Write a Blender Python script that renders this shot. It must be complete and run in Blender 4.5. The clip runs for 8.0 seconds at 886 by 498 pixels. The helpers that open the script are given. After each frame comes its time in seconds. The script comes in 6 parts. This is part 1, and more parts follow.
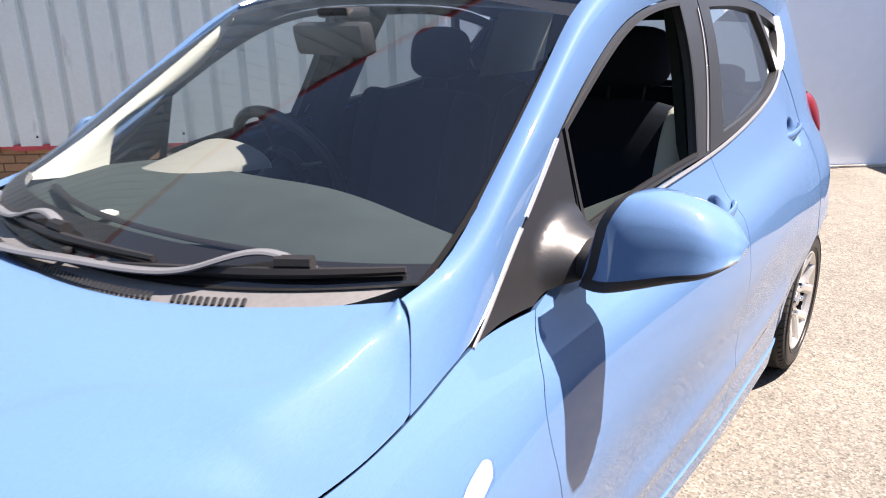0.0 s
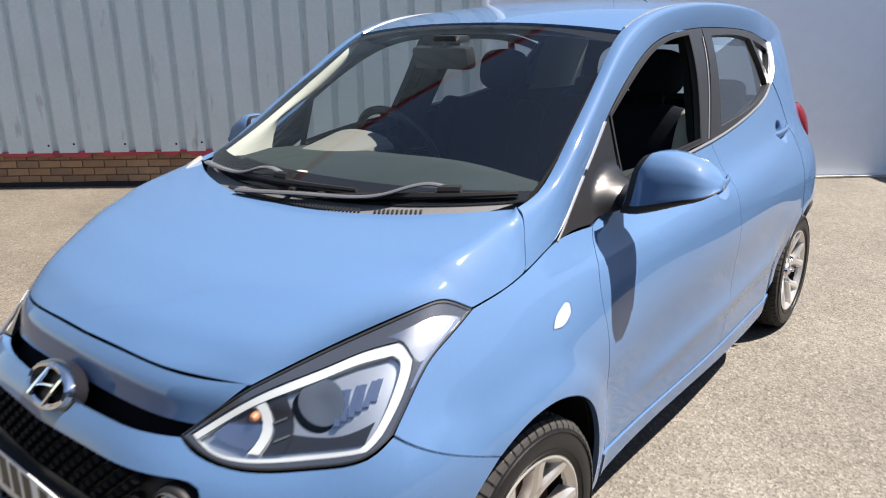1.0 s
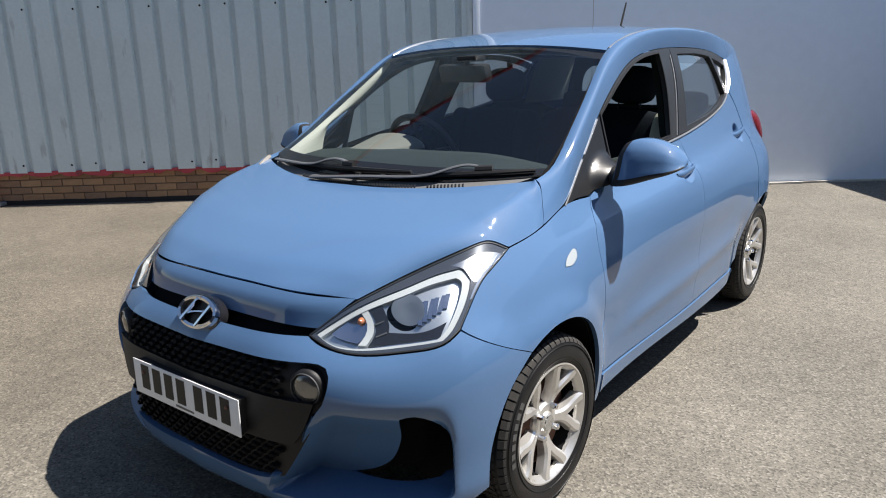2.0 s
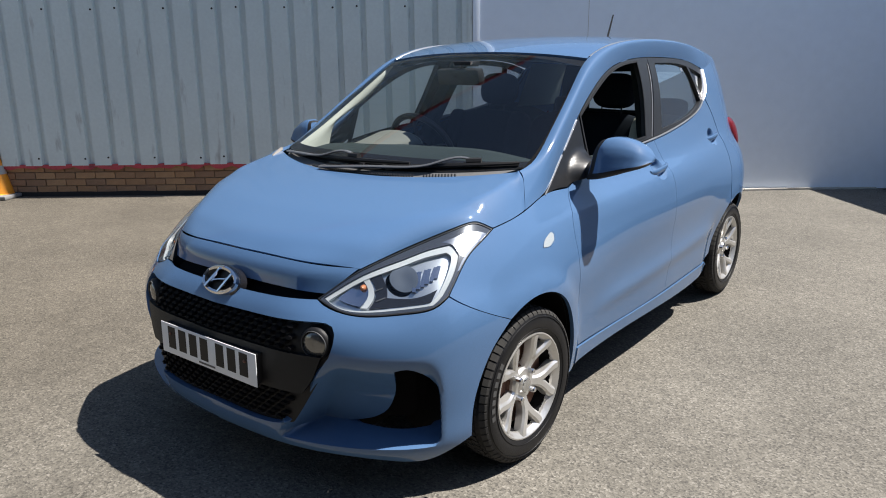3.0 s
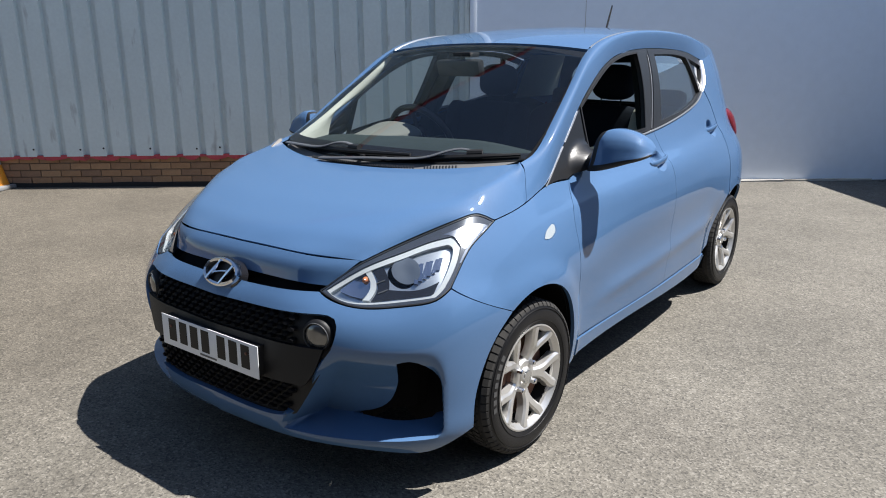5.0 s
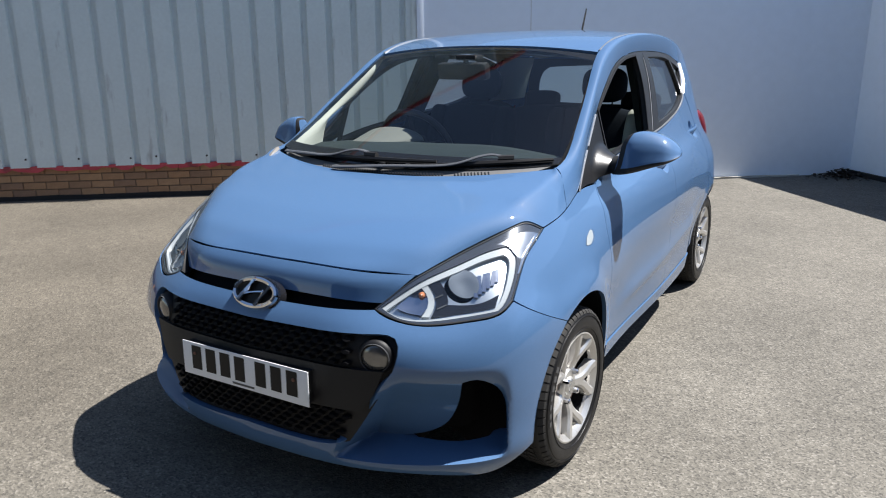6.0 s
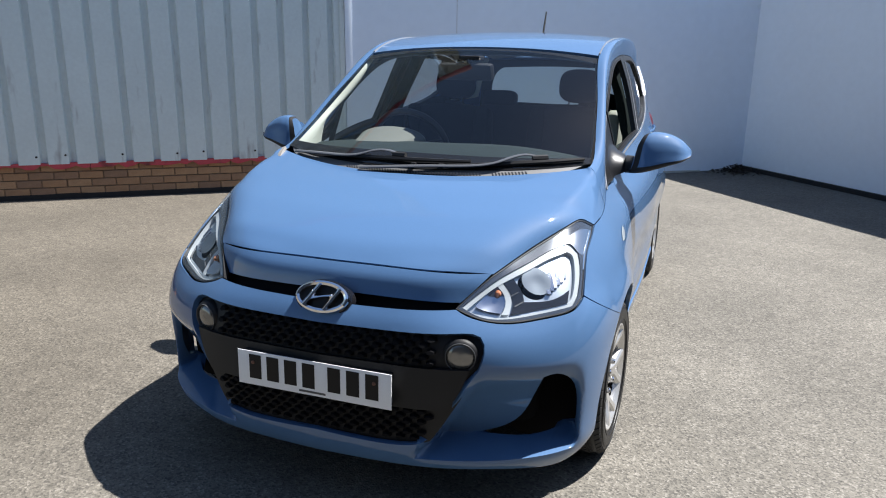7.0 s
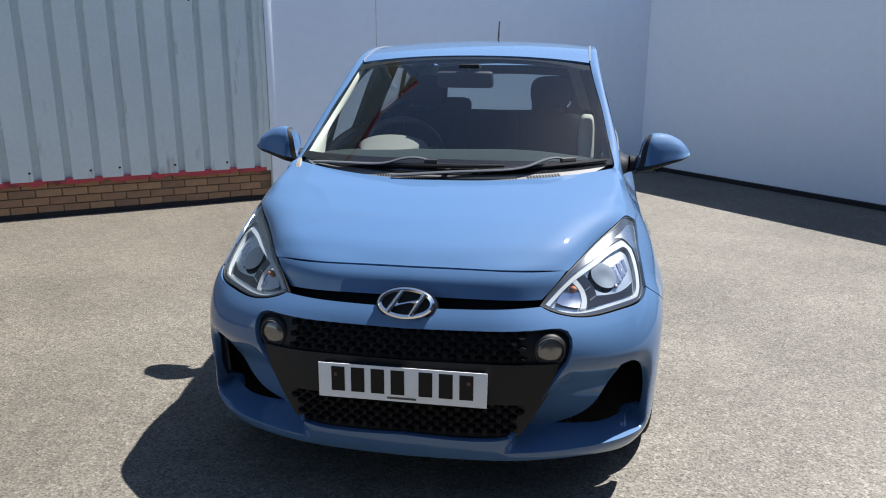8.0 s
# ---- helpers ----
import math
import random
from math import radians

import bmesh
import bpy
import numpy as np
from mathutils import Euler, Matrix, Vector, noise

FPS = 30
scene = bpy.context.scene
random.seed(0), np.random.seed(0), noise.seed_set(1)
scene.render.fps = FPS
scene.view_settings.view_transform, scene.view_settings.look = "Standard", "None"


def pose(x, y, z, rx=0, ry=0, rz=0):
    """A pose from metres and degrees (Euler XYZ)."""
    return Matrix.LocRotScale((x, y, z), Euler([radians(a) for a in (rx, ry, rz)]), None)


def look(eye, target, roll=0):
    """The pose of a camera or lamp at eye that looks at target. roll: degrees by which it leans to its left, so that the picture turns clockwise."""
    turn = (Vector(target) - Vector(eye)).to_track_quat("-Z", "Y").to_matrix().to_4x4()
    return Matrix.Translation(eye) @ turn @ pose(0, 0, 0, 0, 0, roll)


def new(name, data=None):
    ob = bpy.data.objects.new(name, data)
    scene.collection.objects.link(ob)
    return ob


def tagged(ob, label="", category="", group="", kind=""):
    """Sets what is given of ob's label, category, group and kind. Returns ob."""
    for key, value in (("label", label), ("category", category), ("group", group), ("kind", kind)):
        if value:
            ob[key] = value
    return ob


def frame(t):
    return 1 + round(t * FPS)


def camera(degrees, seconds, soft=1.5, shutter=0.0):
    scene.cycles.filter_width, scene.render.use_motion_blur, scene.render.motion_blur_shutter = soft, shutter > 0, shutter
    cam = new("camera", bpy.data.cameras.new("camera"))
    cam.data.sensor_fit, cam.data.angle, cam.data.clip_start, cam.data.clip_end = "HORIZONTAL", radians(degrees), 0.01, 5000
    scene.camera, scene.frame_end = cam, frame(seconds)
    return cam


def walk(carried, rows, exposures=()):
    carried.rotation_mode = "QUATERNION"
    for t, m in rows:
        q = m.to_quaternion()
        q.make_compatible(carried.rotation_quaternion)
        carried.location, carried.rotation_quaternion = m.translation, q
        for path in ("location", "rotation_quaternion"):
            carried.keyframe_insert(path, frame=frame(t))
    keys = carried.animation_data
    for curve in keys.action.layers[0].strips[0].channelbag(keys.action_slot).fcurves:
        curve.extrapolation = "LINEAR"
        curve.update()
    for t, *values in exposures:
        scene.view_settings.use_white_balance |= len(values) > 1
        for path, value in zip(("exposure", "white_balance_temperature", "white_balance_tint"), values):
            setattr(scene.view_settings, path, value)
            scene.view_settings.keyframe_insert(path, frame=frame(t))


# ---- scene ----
cam = camera(63.0, 8.0, soft=1.0, shutter=0.25)
PATH = [
    (0, (1.253, -0.527, 1.382), (0.092, 0.974, 0.753), -1.2),
    (0.5, (1.41, -0.848, 1.388), (0.182, 0.624, 0.817), -1.6),
    (0.7, (1.471, -0.989, 1.421), (0.25, 0.465, 0.792), -0.8),
    (1, (1.552, -1.22, 1.403), (0.337, 0.261, 0.828), -1.0),
    (1.2, (1.584, -1.381, 1.38), (0.393, 0.109, 0.776), -1.5),
    (1.3, (1.602, -1.433, 1.371), (0.417, 0.055, 0.754), -2.4),
    (1.5, (1.651, -1.558, 1.384), (0.482, -0.056, 0.769), -2.1),
    (1.7, (1.707, -1.664, 1.39), (0.531, -0.149, 0.822), -2.3),
    (2.8, (1.978, -2.042, 1.383), (0.787, -0.507, 0.906), -0.5),
    (3, (2.002, -2.045, 1.385), (0.818, -0.512, 0.886), -0.5),
    (3.5, (2.01, -2.049, 1.388), (0.82, -0.522, 0.885), -0.6),
    (4, (2.011, -2.047, 1.388), (0.82, -0.524, 0.877), -0.7),
    (4.5, (2.008, -2.051, 1.389), (0.815, -0.53, 0.876), -0.9),
    (5.8, (1.699, -2.114, 1.384), (0.659, -0.492, 0.848), 0.4),
    (6, (1.56, -2.21, 1.388), (0.592, -0.538, 0.872), -0.5),
    (6.5, (1.32, -2.336, 1.387), (0.471, -0.601, 0.867), 0.4),
    (7, (1.043, -2.482, 1.403), (0.383, -0.668, 0.879), 0.7),
    (7.2, (0.893, -2.503, 1.381), (0.315, -0.655, 0.882), 1.7),
    (7.5, (0.678, -2.578, 1.398), (0.228, -0.701, 0.872), 0.2),
    (8, (0.458, -2.709, 1.403), (0.135, -0.801, 0.901), 0.2),
]
walk(cam, [(t, look(eye, target, roll)) for t, eye, target, roll in PATH],
     [(0.0, 2.14, 7200, 20), (0.5, 1.88, 7100, 15), (1.0, 1.56, 7000, 14), (1.5, 1.30, 6850, 12), (2.4, 1.07, 6700, 10), (3.0, 1.02, 6650, 10), (3.5, 1.03, 6620, 10), (4.5, 1.08, 6480, 10), (6.0, 1.16, 6420, 10), (7.0, 1.29, 6350, 10), (8.0, 1.33, 6350, 10)])

# ---------------------------------------------------------------- light
SUN_AZ, SUN_EL = 39.0, 59.8  # azimuth from +x towards +y, elevation
world = bpy.data.worlds.new("world")
scene.world = world
world.use_nodes = True
wn = world.node_tree.nodes
sky = wn.new("ShaderNodeTexSky")
sky.sky_type = "NISHITA"
sky.sun_disc = False
sky.dust_density, sky.ozone_density = 0.4, 1.6
sky.sun_elevation = radians(SUN_EL)
sky.sun_rotation = radians(90 - SUN_AZ)
world.node_tree.links.new(sky.outputs[0], wn["Background"].inputs[0])
wn["Background"].inputs[1].default_value = 0.066
sun_data = bpy.data.lights.new("sun", "SUN")
sun_data.energy, sun_data.angle, sun_data.color = 5.0, radians(0.6), (1.0, 0.965, 0.92)
sun = new("sun", sun_data)
sd = Vector((math.cos(radians(SUN_AZ)) * math.cos(radians(SUN_EL)), math.sin(radians(SUN_AZ)) * math.cos(radians(SUN_EL)), math.sin(radians(SUN_EL))))
sun.matrix_world = look(sd * 20, (0, 0, 0))


# ---------------------------------------------------------------- materials
def mat(name, color, rough=0.5, metal=0.0, coat=0.0, spec=0.5, noise_amt=0.0, noise_scale=5.0, bump=0.0, bump_scale=200.0, wear=0.0, wear_col=(0.1, 0.1, 0.1), wear_scale=1.5, rough_var=0.0, wear_stretch=(1, 1, 1)):
    """Principled material with mottling at two scales, wear patches and fine relief, in object metres."""
    m = bpy.data.materials.new(name)
    m.use_nodes = True
    n, l = m.node_tree.nodes, m.node_tree.links
    b = n["Principled BSDF"]
    b.inputs["Base Color"].default_value = (*color, 1)
    b.inputs["Roughness"].default_value = rough
    b.inputs["Metallic"].default_value = metal
    b.inputs["Coat Weight"].default_value = coat
    b.inputs["Coat Roughness"].default_value = 0.03
    b.inputs["Specular IOR Level"].default_value = spec
    tc = n.new("ShaderNodeTexCoord")
    out = None
    if noise_amt:
        t1 = n.new("ShaderNodeTexNoise")
        t1.inputs["Scale"].default_value, t1.inputs["Detail"].default_value = noise_scale, 8
        t2 = n.new("ShaderNodeTexNoise")
        t2.inputs["Scale"].default_value, t2.inputs["Detail"].default_value = noise_scale * 14, 4
        for t in (t1, t2):
            l.new(tc.outputs["Object"], t.inputs["Vector"])
        ad = n.new("ShaderNodeMath")
        ad.operation = "ADD"
        l.new(t1.outputs["Fac"], ad.inputs[0])
        l.new(t2.outputs["Fac"], ad.inputs[1])
        mr = n.new("ShaderNodeMapRange")
        mr.inputs[1].default_value, mr.inputs[2].default_value = 0.6, 1.4
        mr.inputs[3].default_value, mr.inputs[4].default_value = 1 - noise_amt, 1 + noise_amt
        l.new(ad.outputs[0], mr.inputs[0])
        mx = n.new("ShaderNodeVectorMath")
        mx.operation = "SCALE"
        mx.inputs[0].default_value = color
        l.new(mr.outputs[0], mx.inputs["Scale"])
        out = mx.outputs[0]
        if rough_var:
            rr = n.new("ShaderNodeMapRange")
            rr.inputs[1].default_value, rr.inputs[2].default_value = 0.3, 0.7
            rr.inputs[3].default_value, rr.inputs[4].default_value = rough - rough_var, rough + rough_var
            l.new(t1.outputs["Fac"], rr.inputs[0])
            l.new(rr.outputs[0], b.inputs["Roughness"])
    if wear:
        t3 = n.new("ShaderNodeTexNoise")
        t3.inputs["Scale"].default_value, t3.inputs["Detail"].default_value = wear_scale, 10
        mp = n.new("ShaderNodeMapping")
        mp.inputs["Scale"].default_value = wear_stretch
        l.new(tc.outputs["Object"], mp.inputs["Vector"])
        l.new(mp.outputs["Vector"], t3.inputs["Vector"])
        m3 = n.new("ShaderNodeMapRange")
        m3.inputs[1].default_value, m3.inputs[2].default_value = 0.68 - wear * 0.3, 0.78 - wear * 0.2
        l.new(t3.outputs["Fac"], m3.inputs[0])
        mi = n.new("ShaderNodeMix")
        mi.data_type = "RGBA"
        l.new(m3.outputs[0], mi.inputs["Factor"])
        if out:
            l.new(out, mi.inputs[6])
        else:
            mi.inputs[6].default_value = (*color, 1)
        mi.inputs[7].default_value = (*wear_col, 1)
        out = mi.outputs[2]
    if out:
        l.new(out, b.inputs["Base Color"])
    if bump:
        tb = n.new("ShaderNodeTexNoise")
        tb.inputs["Scale"].default_value, tb.inputs["Detail"].default_value = bump_scale, 3
        l.new(tc.outputs["Object"], tb.inputs["Vector"])
        bu = n.new("ShaderNodeBump")
        bu.inputs["Strength"].default_value, bu.inputs["Distance"].default_value = bump, 0.01
        l.new(tb.outputs["Fac"], bu.inputs["Height"])
        l.new(bu.outputs["Normal"], b.inputs["Normal"])
    return m


def glass(name, tint, rough=0.0, base=0.04, power=4.6):
    """Thin pane: mostly see-through with a tint, mirror gloss by Fresnel."""
    m = bpy.data.materials.new(name)
    m.use_nodes = True
    n, l = m.node_tree.nodes, m.node_tree.links
    n.remove(n["Principled BSDF"])
    tr, gl, fr, mx = n.new("ShaderNodeBsdfTransparent"), n.new("ShaderNodeBsdfGlossy"), n.new("ShaderNodeLayerWeight"), n.new("ShaderNodeMixShader")
    tr.inputs[0].default_value = (*tint, 1)
    gl.inputs["Roughness"].default_value = rough
    fr.inputs["Blend"].default_value = 0.5
    pw, sc = n.new("ShaderNodeMath"), n.new("ShaderNodeMath")
    pw.operation, sc.operation = "POWER", "MULTIPLY_ADD"
    pw.inputs[1].default_value = power
    sc.inputs[1].default_value, sc.inputs[2].default_value = 0.84 - base, base
    l.new(fr.outputs["Facing"], pw.inputs[0])
    l.new(pw.outputs[0], sc.inputs[0])
    l.new(sc.outputs[0], mx.inputs[0])
    l.new(tr.outputs[0], mx.inputs[1])
    l.new(gl.outputs[0], mx.inputs[2])
    l.new(mx.outputs[0], n["Material Output"].inputs[0])
    return m


def paint_material():
    m = mat("blue_car_paint", (0.063, 0.129, 0.250), rough=0.55, metal=0.0, coat=1.0, spec=0.08)
    m.node_tree.nodes["Principled BSDF"].inputs["Coat IOR"].default_value = 1.5
    n, l = m.node_tree.nodes, m.node_tree.links
    b = n["Principled BSDF"]
    tc = n.new("ShaderNodeTexCoord")
    vo = n.new("ShaderNodeTexVoronoi")
    vo.inputs["Scale"].default_value = 900
    l.new(tc.outputs["Object"], vo.inputs["Vector"])
    hs = n.new("ShaderNodeHueSaturation")
    hs.inputs["Color"].default_value = (0.063, 0.130, 0.252, 1)
    mr = n.new("ShaderNodeMapRange")
    mr.inputs[3].default_value, mr.inputs[4].default_value = 0.8, 1.2
    l.new(vo.outputs["Distance"], mr.inputs[0])
    l.new(mr.outputs[0], hs.inputs["Value"])
    l.new(hs.outputs[0], b.inputs["Base Color"])
    du = n.new("ShaderNodeTexNoise")
    du.inputs["Scale"].default_value, du.inputs["Detail"].default_value = 3.0, 8
    l.new(tc.outputs["Object"], du.inputs["Vector"])
    cr = n.new("ShaderNodeMapRange")
    cr.inputs[1].default_value, cr.inputs[2].default_value = 0.35, 0.75
    cr.inputs[3].default_value, cr.inputs[4].default_value = 0.015, 0.06
    l.new(du.outputs["Fac"], cr.inputs[0])
    l.new(cr.outputs[0], b.inputs["Coat Roughness"])
    return m


def asphalt_material():
    m = bpy.data.materials.new("asphalt")
    m.use_nodes = True
    n, l = m.node_tree.nodes, m.node_tree.links
    b = n["Principled BSDF"]
    b.inputs["Roughness"].default_value = 0.9
    b.inputs["Specular IOR Level"].default_value = 0.3
    tc = n.new("ShaderNodeTexCoord")
    # chippings of many greys
    vo = n.new("ShaderNodeTexVoronoi")
    vo.inputs["Scale"].default_value = 130
    l.new(tc.outputs["Object"], vo.inputs["Vector"])
    bw = n.new("ShaderNodeSeparateColor")
    l.new(vo.outputs["Color"], bw.inputs[0])
    r1 = n.new("ShaderNodeValToRGB")
    e = r1.color_ramp.elements
    e[0].position, e[0].color = 0.0, (0.078, 0.074, 0.066, 1)
    e[1].position, e[1].color = 1.0, (0.222, 0.210, 0.186, 1)
    e.new(0.35).color = (0.136, 0.128, 0.111, 1)
    e.new(0.8).color = (0.156, 0.146, 0.126, 1)
    l.new(bw.outputs[0], r1.inputs[0])
    # broad stains and paler worn patches
    n1 = n.new("ShaderNodeTexNoise")
    n1.inputs["Scale"].default_value, n1.inputs["Detail"].default_value, n1.inputs["Roughness"].default_value = 0.9, 9, 0.62
    l.new(tc.outputs["Object"], n1.inputs["Vector"])
    m1 = n.new("ShaderNodeMapRange")
    m1.inputs[1].default_value, m1.inputs[2].default_value = 0.3, 0.7
    m1.inputs[3].default_value, m1.inputs[4].default_value = 0.76, 1.14
    l.new(n1.outputs["Fac"], m1.inputs[0])
    n2 = n.new("ShaderNodeTexNoise")
    n2.inputs["Scale"].default_value, n2.inputs["Detail"].default_value = 14, 5
    l.new(tc.outputs["Object"], n2.inputs["Vector"])
    m2 = n.new("ShaderNodeMapRange")
    m2.inputs[1].default_value, m2.inputs[2].default_value = 0.3, 0.7
    m2.inputs[3].default_value, m2.inputs[4].default_value = 0.90, 1.10
    l.new(n2.outputs["Fac"], m2.inputs[0])
    # dark pits between the stones
    n3 = n.new("ShaderNodeTexNoise")
    n3.inputs["Scale"].default_value, n3.inputs["Detail"].default_value, n3.inputs["Roughness"].default_value = 118, 3, 0.65
    l.new(tc.outputs["Object"], n3.inputs["Vector"])
    m3 = n.new("ShaderNodeMapRange")
    m3.inputs[1].default_value, m3.inputs[2].default_value = 0.36, 0.47
    m3.inputs[3].default_value, m3.inputs[4].default_value = 0.66, 1.03
    l.new(n3.outputs["Fac"], m3.inputs[0])
    m23 = n.new("ShaderNodeMath")
    m23.operation = "MULTIPLY"
    l.new(m2.outputs[0], m23.inputs[0])
    l.new(m3.outputs[0], m23.inputs[1])
    mu = n.new("ShaderNodeMath")
    mu.operation = "MULTIPLY"
    l.new(m1.outputs[0], mu.inputs[0])
    l.new(m23.outputs[0], mu.inputs[1])
    sc = n.new("ShaderNodeVectorMath")
    sc.operation = "SCALE"
    l.new(r1.outputs[0], sc.inputs[0])
    l.new(mu.outputs[0], sc.inputs["Scale"])
    # older, browner surfacing over one half of the yard, with an uneven border
    sx, big, ax, fade, mix = (n.new(k) for k in ("ShaderNodeSeparateXYZ", "ShaderNodeTexNoise", "ShaderNodeMath", "ShaderNodeMapRange", "ShaderNodeMix"))
    l.new(tc.outputs["Object"], sx.inputs[0])
    big.inputs["Scale"].default_value, big.inputs["Detail"].default_value = 0.5, 6
    l.new(tc.outputs["Object"], big.inputs["Vector"])
    ax.operation = "MULTIPLY_ADD"
    ax.inputs[1].default_value = 2.4
    l.new(big.outputs["Fac"], ax.inputs[0])
    l.new(sx.outputs["X"], ax.inputs[2])
    fade.interpolation_type = "SMOOTHSTEP"
    fade.inputs[1].default_value, fade.inputs[2].default_value = -1.4, 2.0
    l.new(ax.outputs[0], fade.inputs[0])
    mix.data_type, mix.blend_type = "RGBA", "MULTIPLY"
    mix.inputs[0].default_value = 1.0
    tone = n.new("ShaderNodeMix")
    tone.data_type = "RGBA"
    tone.inputs[6].default_value, tone.inputs[7].default_value = (0.79, 0.735, 0.67, 1), (1.0, 0.985, 0.97, 1)
    l.new(fade.outputs[0], tone.inputs[0])
    l.new(sc.outputs[0], mix.inputs[6])
    l.new(tone.outputs[2], mix.inputs[7])
    l.new(mix.outputs[2], b.inputs["Base Color"])
    bu = n.new("ShaderNodeBump")
    bu.inputs["Strength"].default_value, bu.inputs["Distance"].default_value = 0.3, 0.005
    l.new(vo.outputs["Distance"], bu.inputs["Height"])
    b2 = n.new("ShaderNodeBump")
    b2.inputs["Strength"].default_value, b2.inputs["Distance"].default_value = 0.22, 0.012
    l.new(n3.outputs["Fac"], b2.inputs["Height"])
    l.new(bu.outputs["Normal"], b2.inputs["Normal"])
    l.new(b2.outputs["Normal"], b.inputs["Normal"])
    return m


PAINT = paint_material()
ASPHALT = asphalt_material()
BLACK = mat("black_plastic", (0.007, 0.007, 0.008), rough=0.55, spec=0.35, noise_amt=0.15, noise_scale=8, bump=0.08, bump_scale=500)
WIPER = mat("grey_wiper_paint", (0.095, 0.099, 0.108), rough=0.2, noise_amt=0.1, noise_scale=12)
GRILLE = mat("grille_plastic", (0.005, 0.005, 0.006), rough=0.7, spec=0.08, noise_amt=0.15, noise_scale=8)
SATIN = mat("grey_satin_plastic", (0.06, 0.063, 0.068), rough=0.36, noise_amt=0.12, noise_scale=8, bump=0.06, bump_scale=600)
SAIL = mat("satin_black_plastic", (0.013, 0.0135, 0.015), rough=0.3, spec=0.35, noise_amt=0.12, noise_scale=8, bump=0.05, bump_scale=600)
COWL = mat("weathered_cowl_plastic", (0.105, 0.105, 0.106), rough=0.6, noise_amt=0.15, noise_scale=9)
FRAMEBLACK = mat("window_frame_black", (0.016, 0.017, 0.019), rough=0.42, spec=0.35, noise_amt=0.1, noise_scale=8)
GLOSSBLACK = mat("gloss_black", (0.012, 0.012, 0.014), rough=0.12, coat=0.6)
VOID = mat("dark_lining", (0.006, 0.006, 0.007), rough=0.9, spec=0.1)
RUBBER = mat("tyre_rubber", (0.008, 0.008, 0.009), rough=0.42, spec=0.28, noise_amt=0.25, noise_scale=12, bump=0.1, bump_scale=300)
WORN = mat("worn_grey_rubber", (0.05, 0.05, 0.05), rough=0.8, noise_amt=0.3, noise_scale=30)
TREAD = mat("dusty_tread", (0.024, 0.023, 0.022), rough=0.9, noise_amt=0.3, noise_scale=25)
CAP = mat("pale_beige_cap", (0.24, 0.225, 0.205), rough=0.6, noise_amt=0.1, noise_scale=15)
ALLOY = mat("silver_alloy", (0.62, 0.61, 0.59), rough=0.32, metal=0.75, noise_amt=0.06, noise_scale=9, wear=0.18, wear_col=(0.30, 0.26, 0.22), wear_scale=14)
RUST = mat("rusty_brake_disc", (0.13, 0.062, 0.04), rough=0.75, noise_amt=0.3, noise_scale=20)
CHROME = mat("chrome", (0.75, 0.76, 0.78), rough=0.07, metal=1.0)
SILVER = mat("reflector_silver", (0.72, 0.74, 0.76), rough=0.13, metal=1.0)
WHITEPLAST = mat("white_lamp_trim", (0.36, 0.39, 0.41), rough=0.2)
LAMPGREY = mat("lamp_grey_housing", (0.52, 0.56, 0.60), rough=0.28, metal=0.86)
BEZEL = mat("smoked_grey_bezel", (0.15, 0.16, 0.175), rough=0.14, metal=0.8, noise_amt=0.06, noise_scale=8)
SMOKE = mat("smoked_reflector", (0.25, 0.28, 0.31), rough=0.36, metal=0.92)
TIP = mat("lamp_tip_chrome", (0.46, 0.48, 0.51), rough=0.22, metal=1.0)
FACET = mat("bright_facet", (0.46, 0.49, 0.57), rough=0.14, metal=0.97)
AMBER = mat("amber_bulb", (0.34, 0.13, 0.06), rough=0.15)
REDLAMP = mat("red_lamp_lens", (0.14, 0.006, 0.010), rough=0.2, coat=0.3)
FOGLENS = mat("fog_lamp_lens", (0.16, 0.155, 0.145), rough=0.2, metal=0.6, coat=0.8)
PLATE = mat("white_number_plate", (0.74, 0.76, 0.78), rough=0.3, noise_amt=0.04, noise_scale=12)
INK = mat("black_ink", (0.008, 0.008, 0.009), rough=0.4, spec=0.2)
FABRIC = mat("dark_seat_fabric", (0.012, 0.016, 0.023), rough=0.95, spec=0.1, noise_amt=0.15, noise_scale=6)
DASH = mat("dash_plastic", (0.021, 0.028, 0.028), rough=0.8, spec=0.05, noise_amt=0.15, noise_scale=10)
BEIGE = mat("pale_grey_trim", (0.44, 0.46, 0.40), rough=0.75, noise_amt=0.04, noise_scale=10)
HOODGREY = mat("mid_grey_dash_hood", (0.115, 0.12, 0.108), rough=0.8, spec=0.1, noise_amt=0.06, noise_scale=12)
LINER = mat("headliner_fabric", (0.42, 0.42, 0.40), rough=0.95, noise_amt=0.05, noise_scale=20)
WINDSCREEN = glass("windscreen_glass", (0.90, 0.95, 0.955), base=0.080, power=5.2)
BRIGHTTRIM = mat("bright_metal_trim", (0.86, 0.87, 0.88), rough=0.3, metal=0.8)
SILVERSTRIP = mat("satin_silver_strip", (0.38, 0.38, 0.38), rough=0.28, metal=0.7)
SIDEGLASS = glass("side_glass", (0.92, 0.96, 0.94), base=0.13)
REARGLASS = glass("rear_door_glass", (0.93, 0.97, 0.95), base=0.42)
TAILGLASS = glass("tailgate_glass", (0.62, 0.70, 0.69), base=0.10)
LENS = glass("clear_lamp_lens", (0.93, 0.95, 0.96), base=0.05, power=7.0)


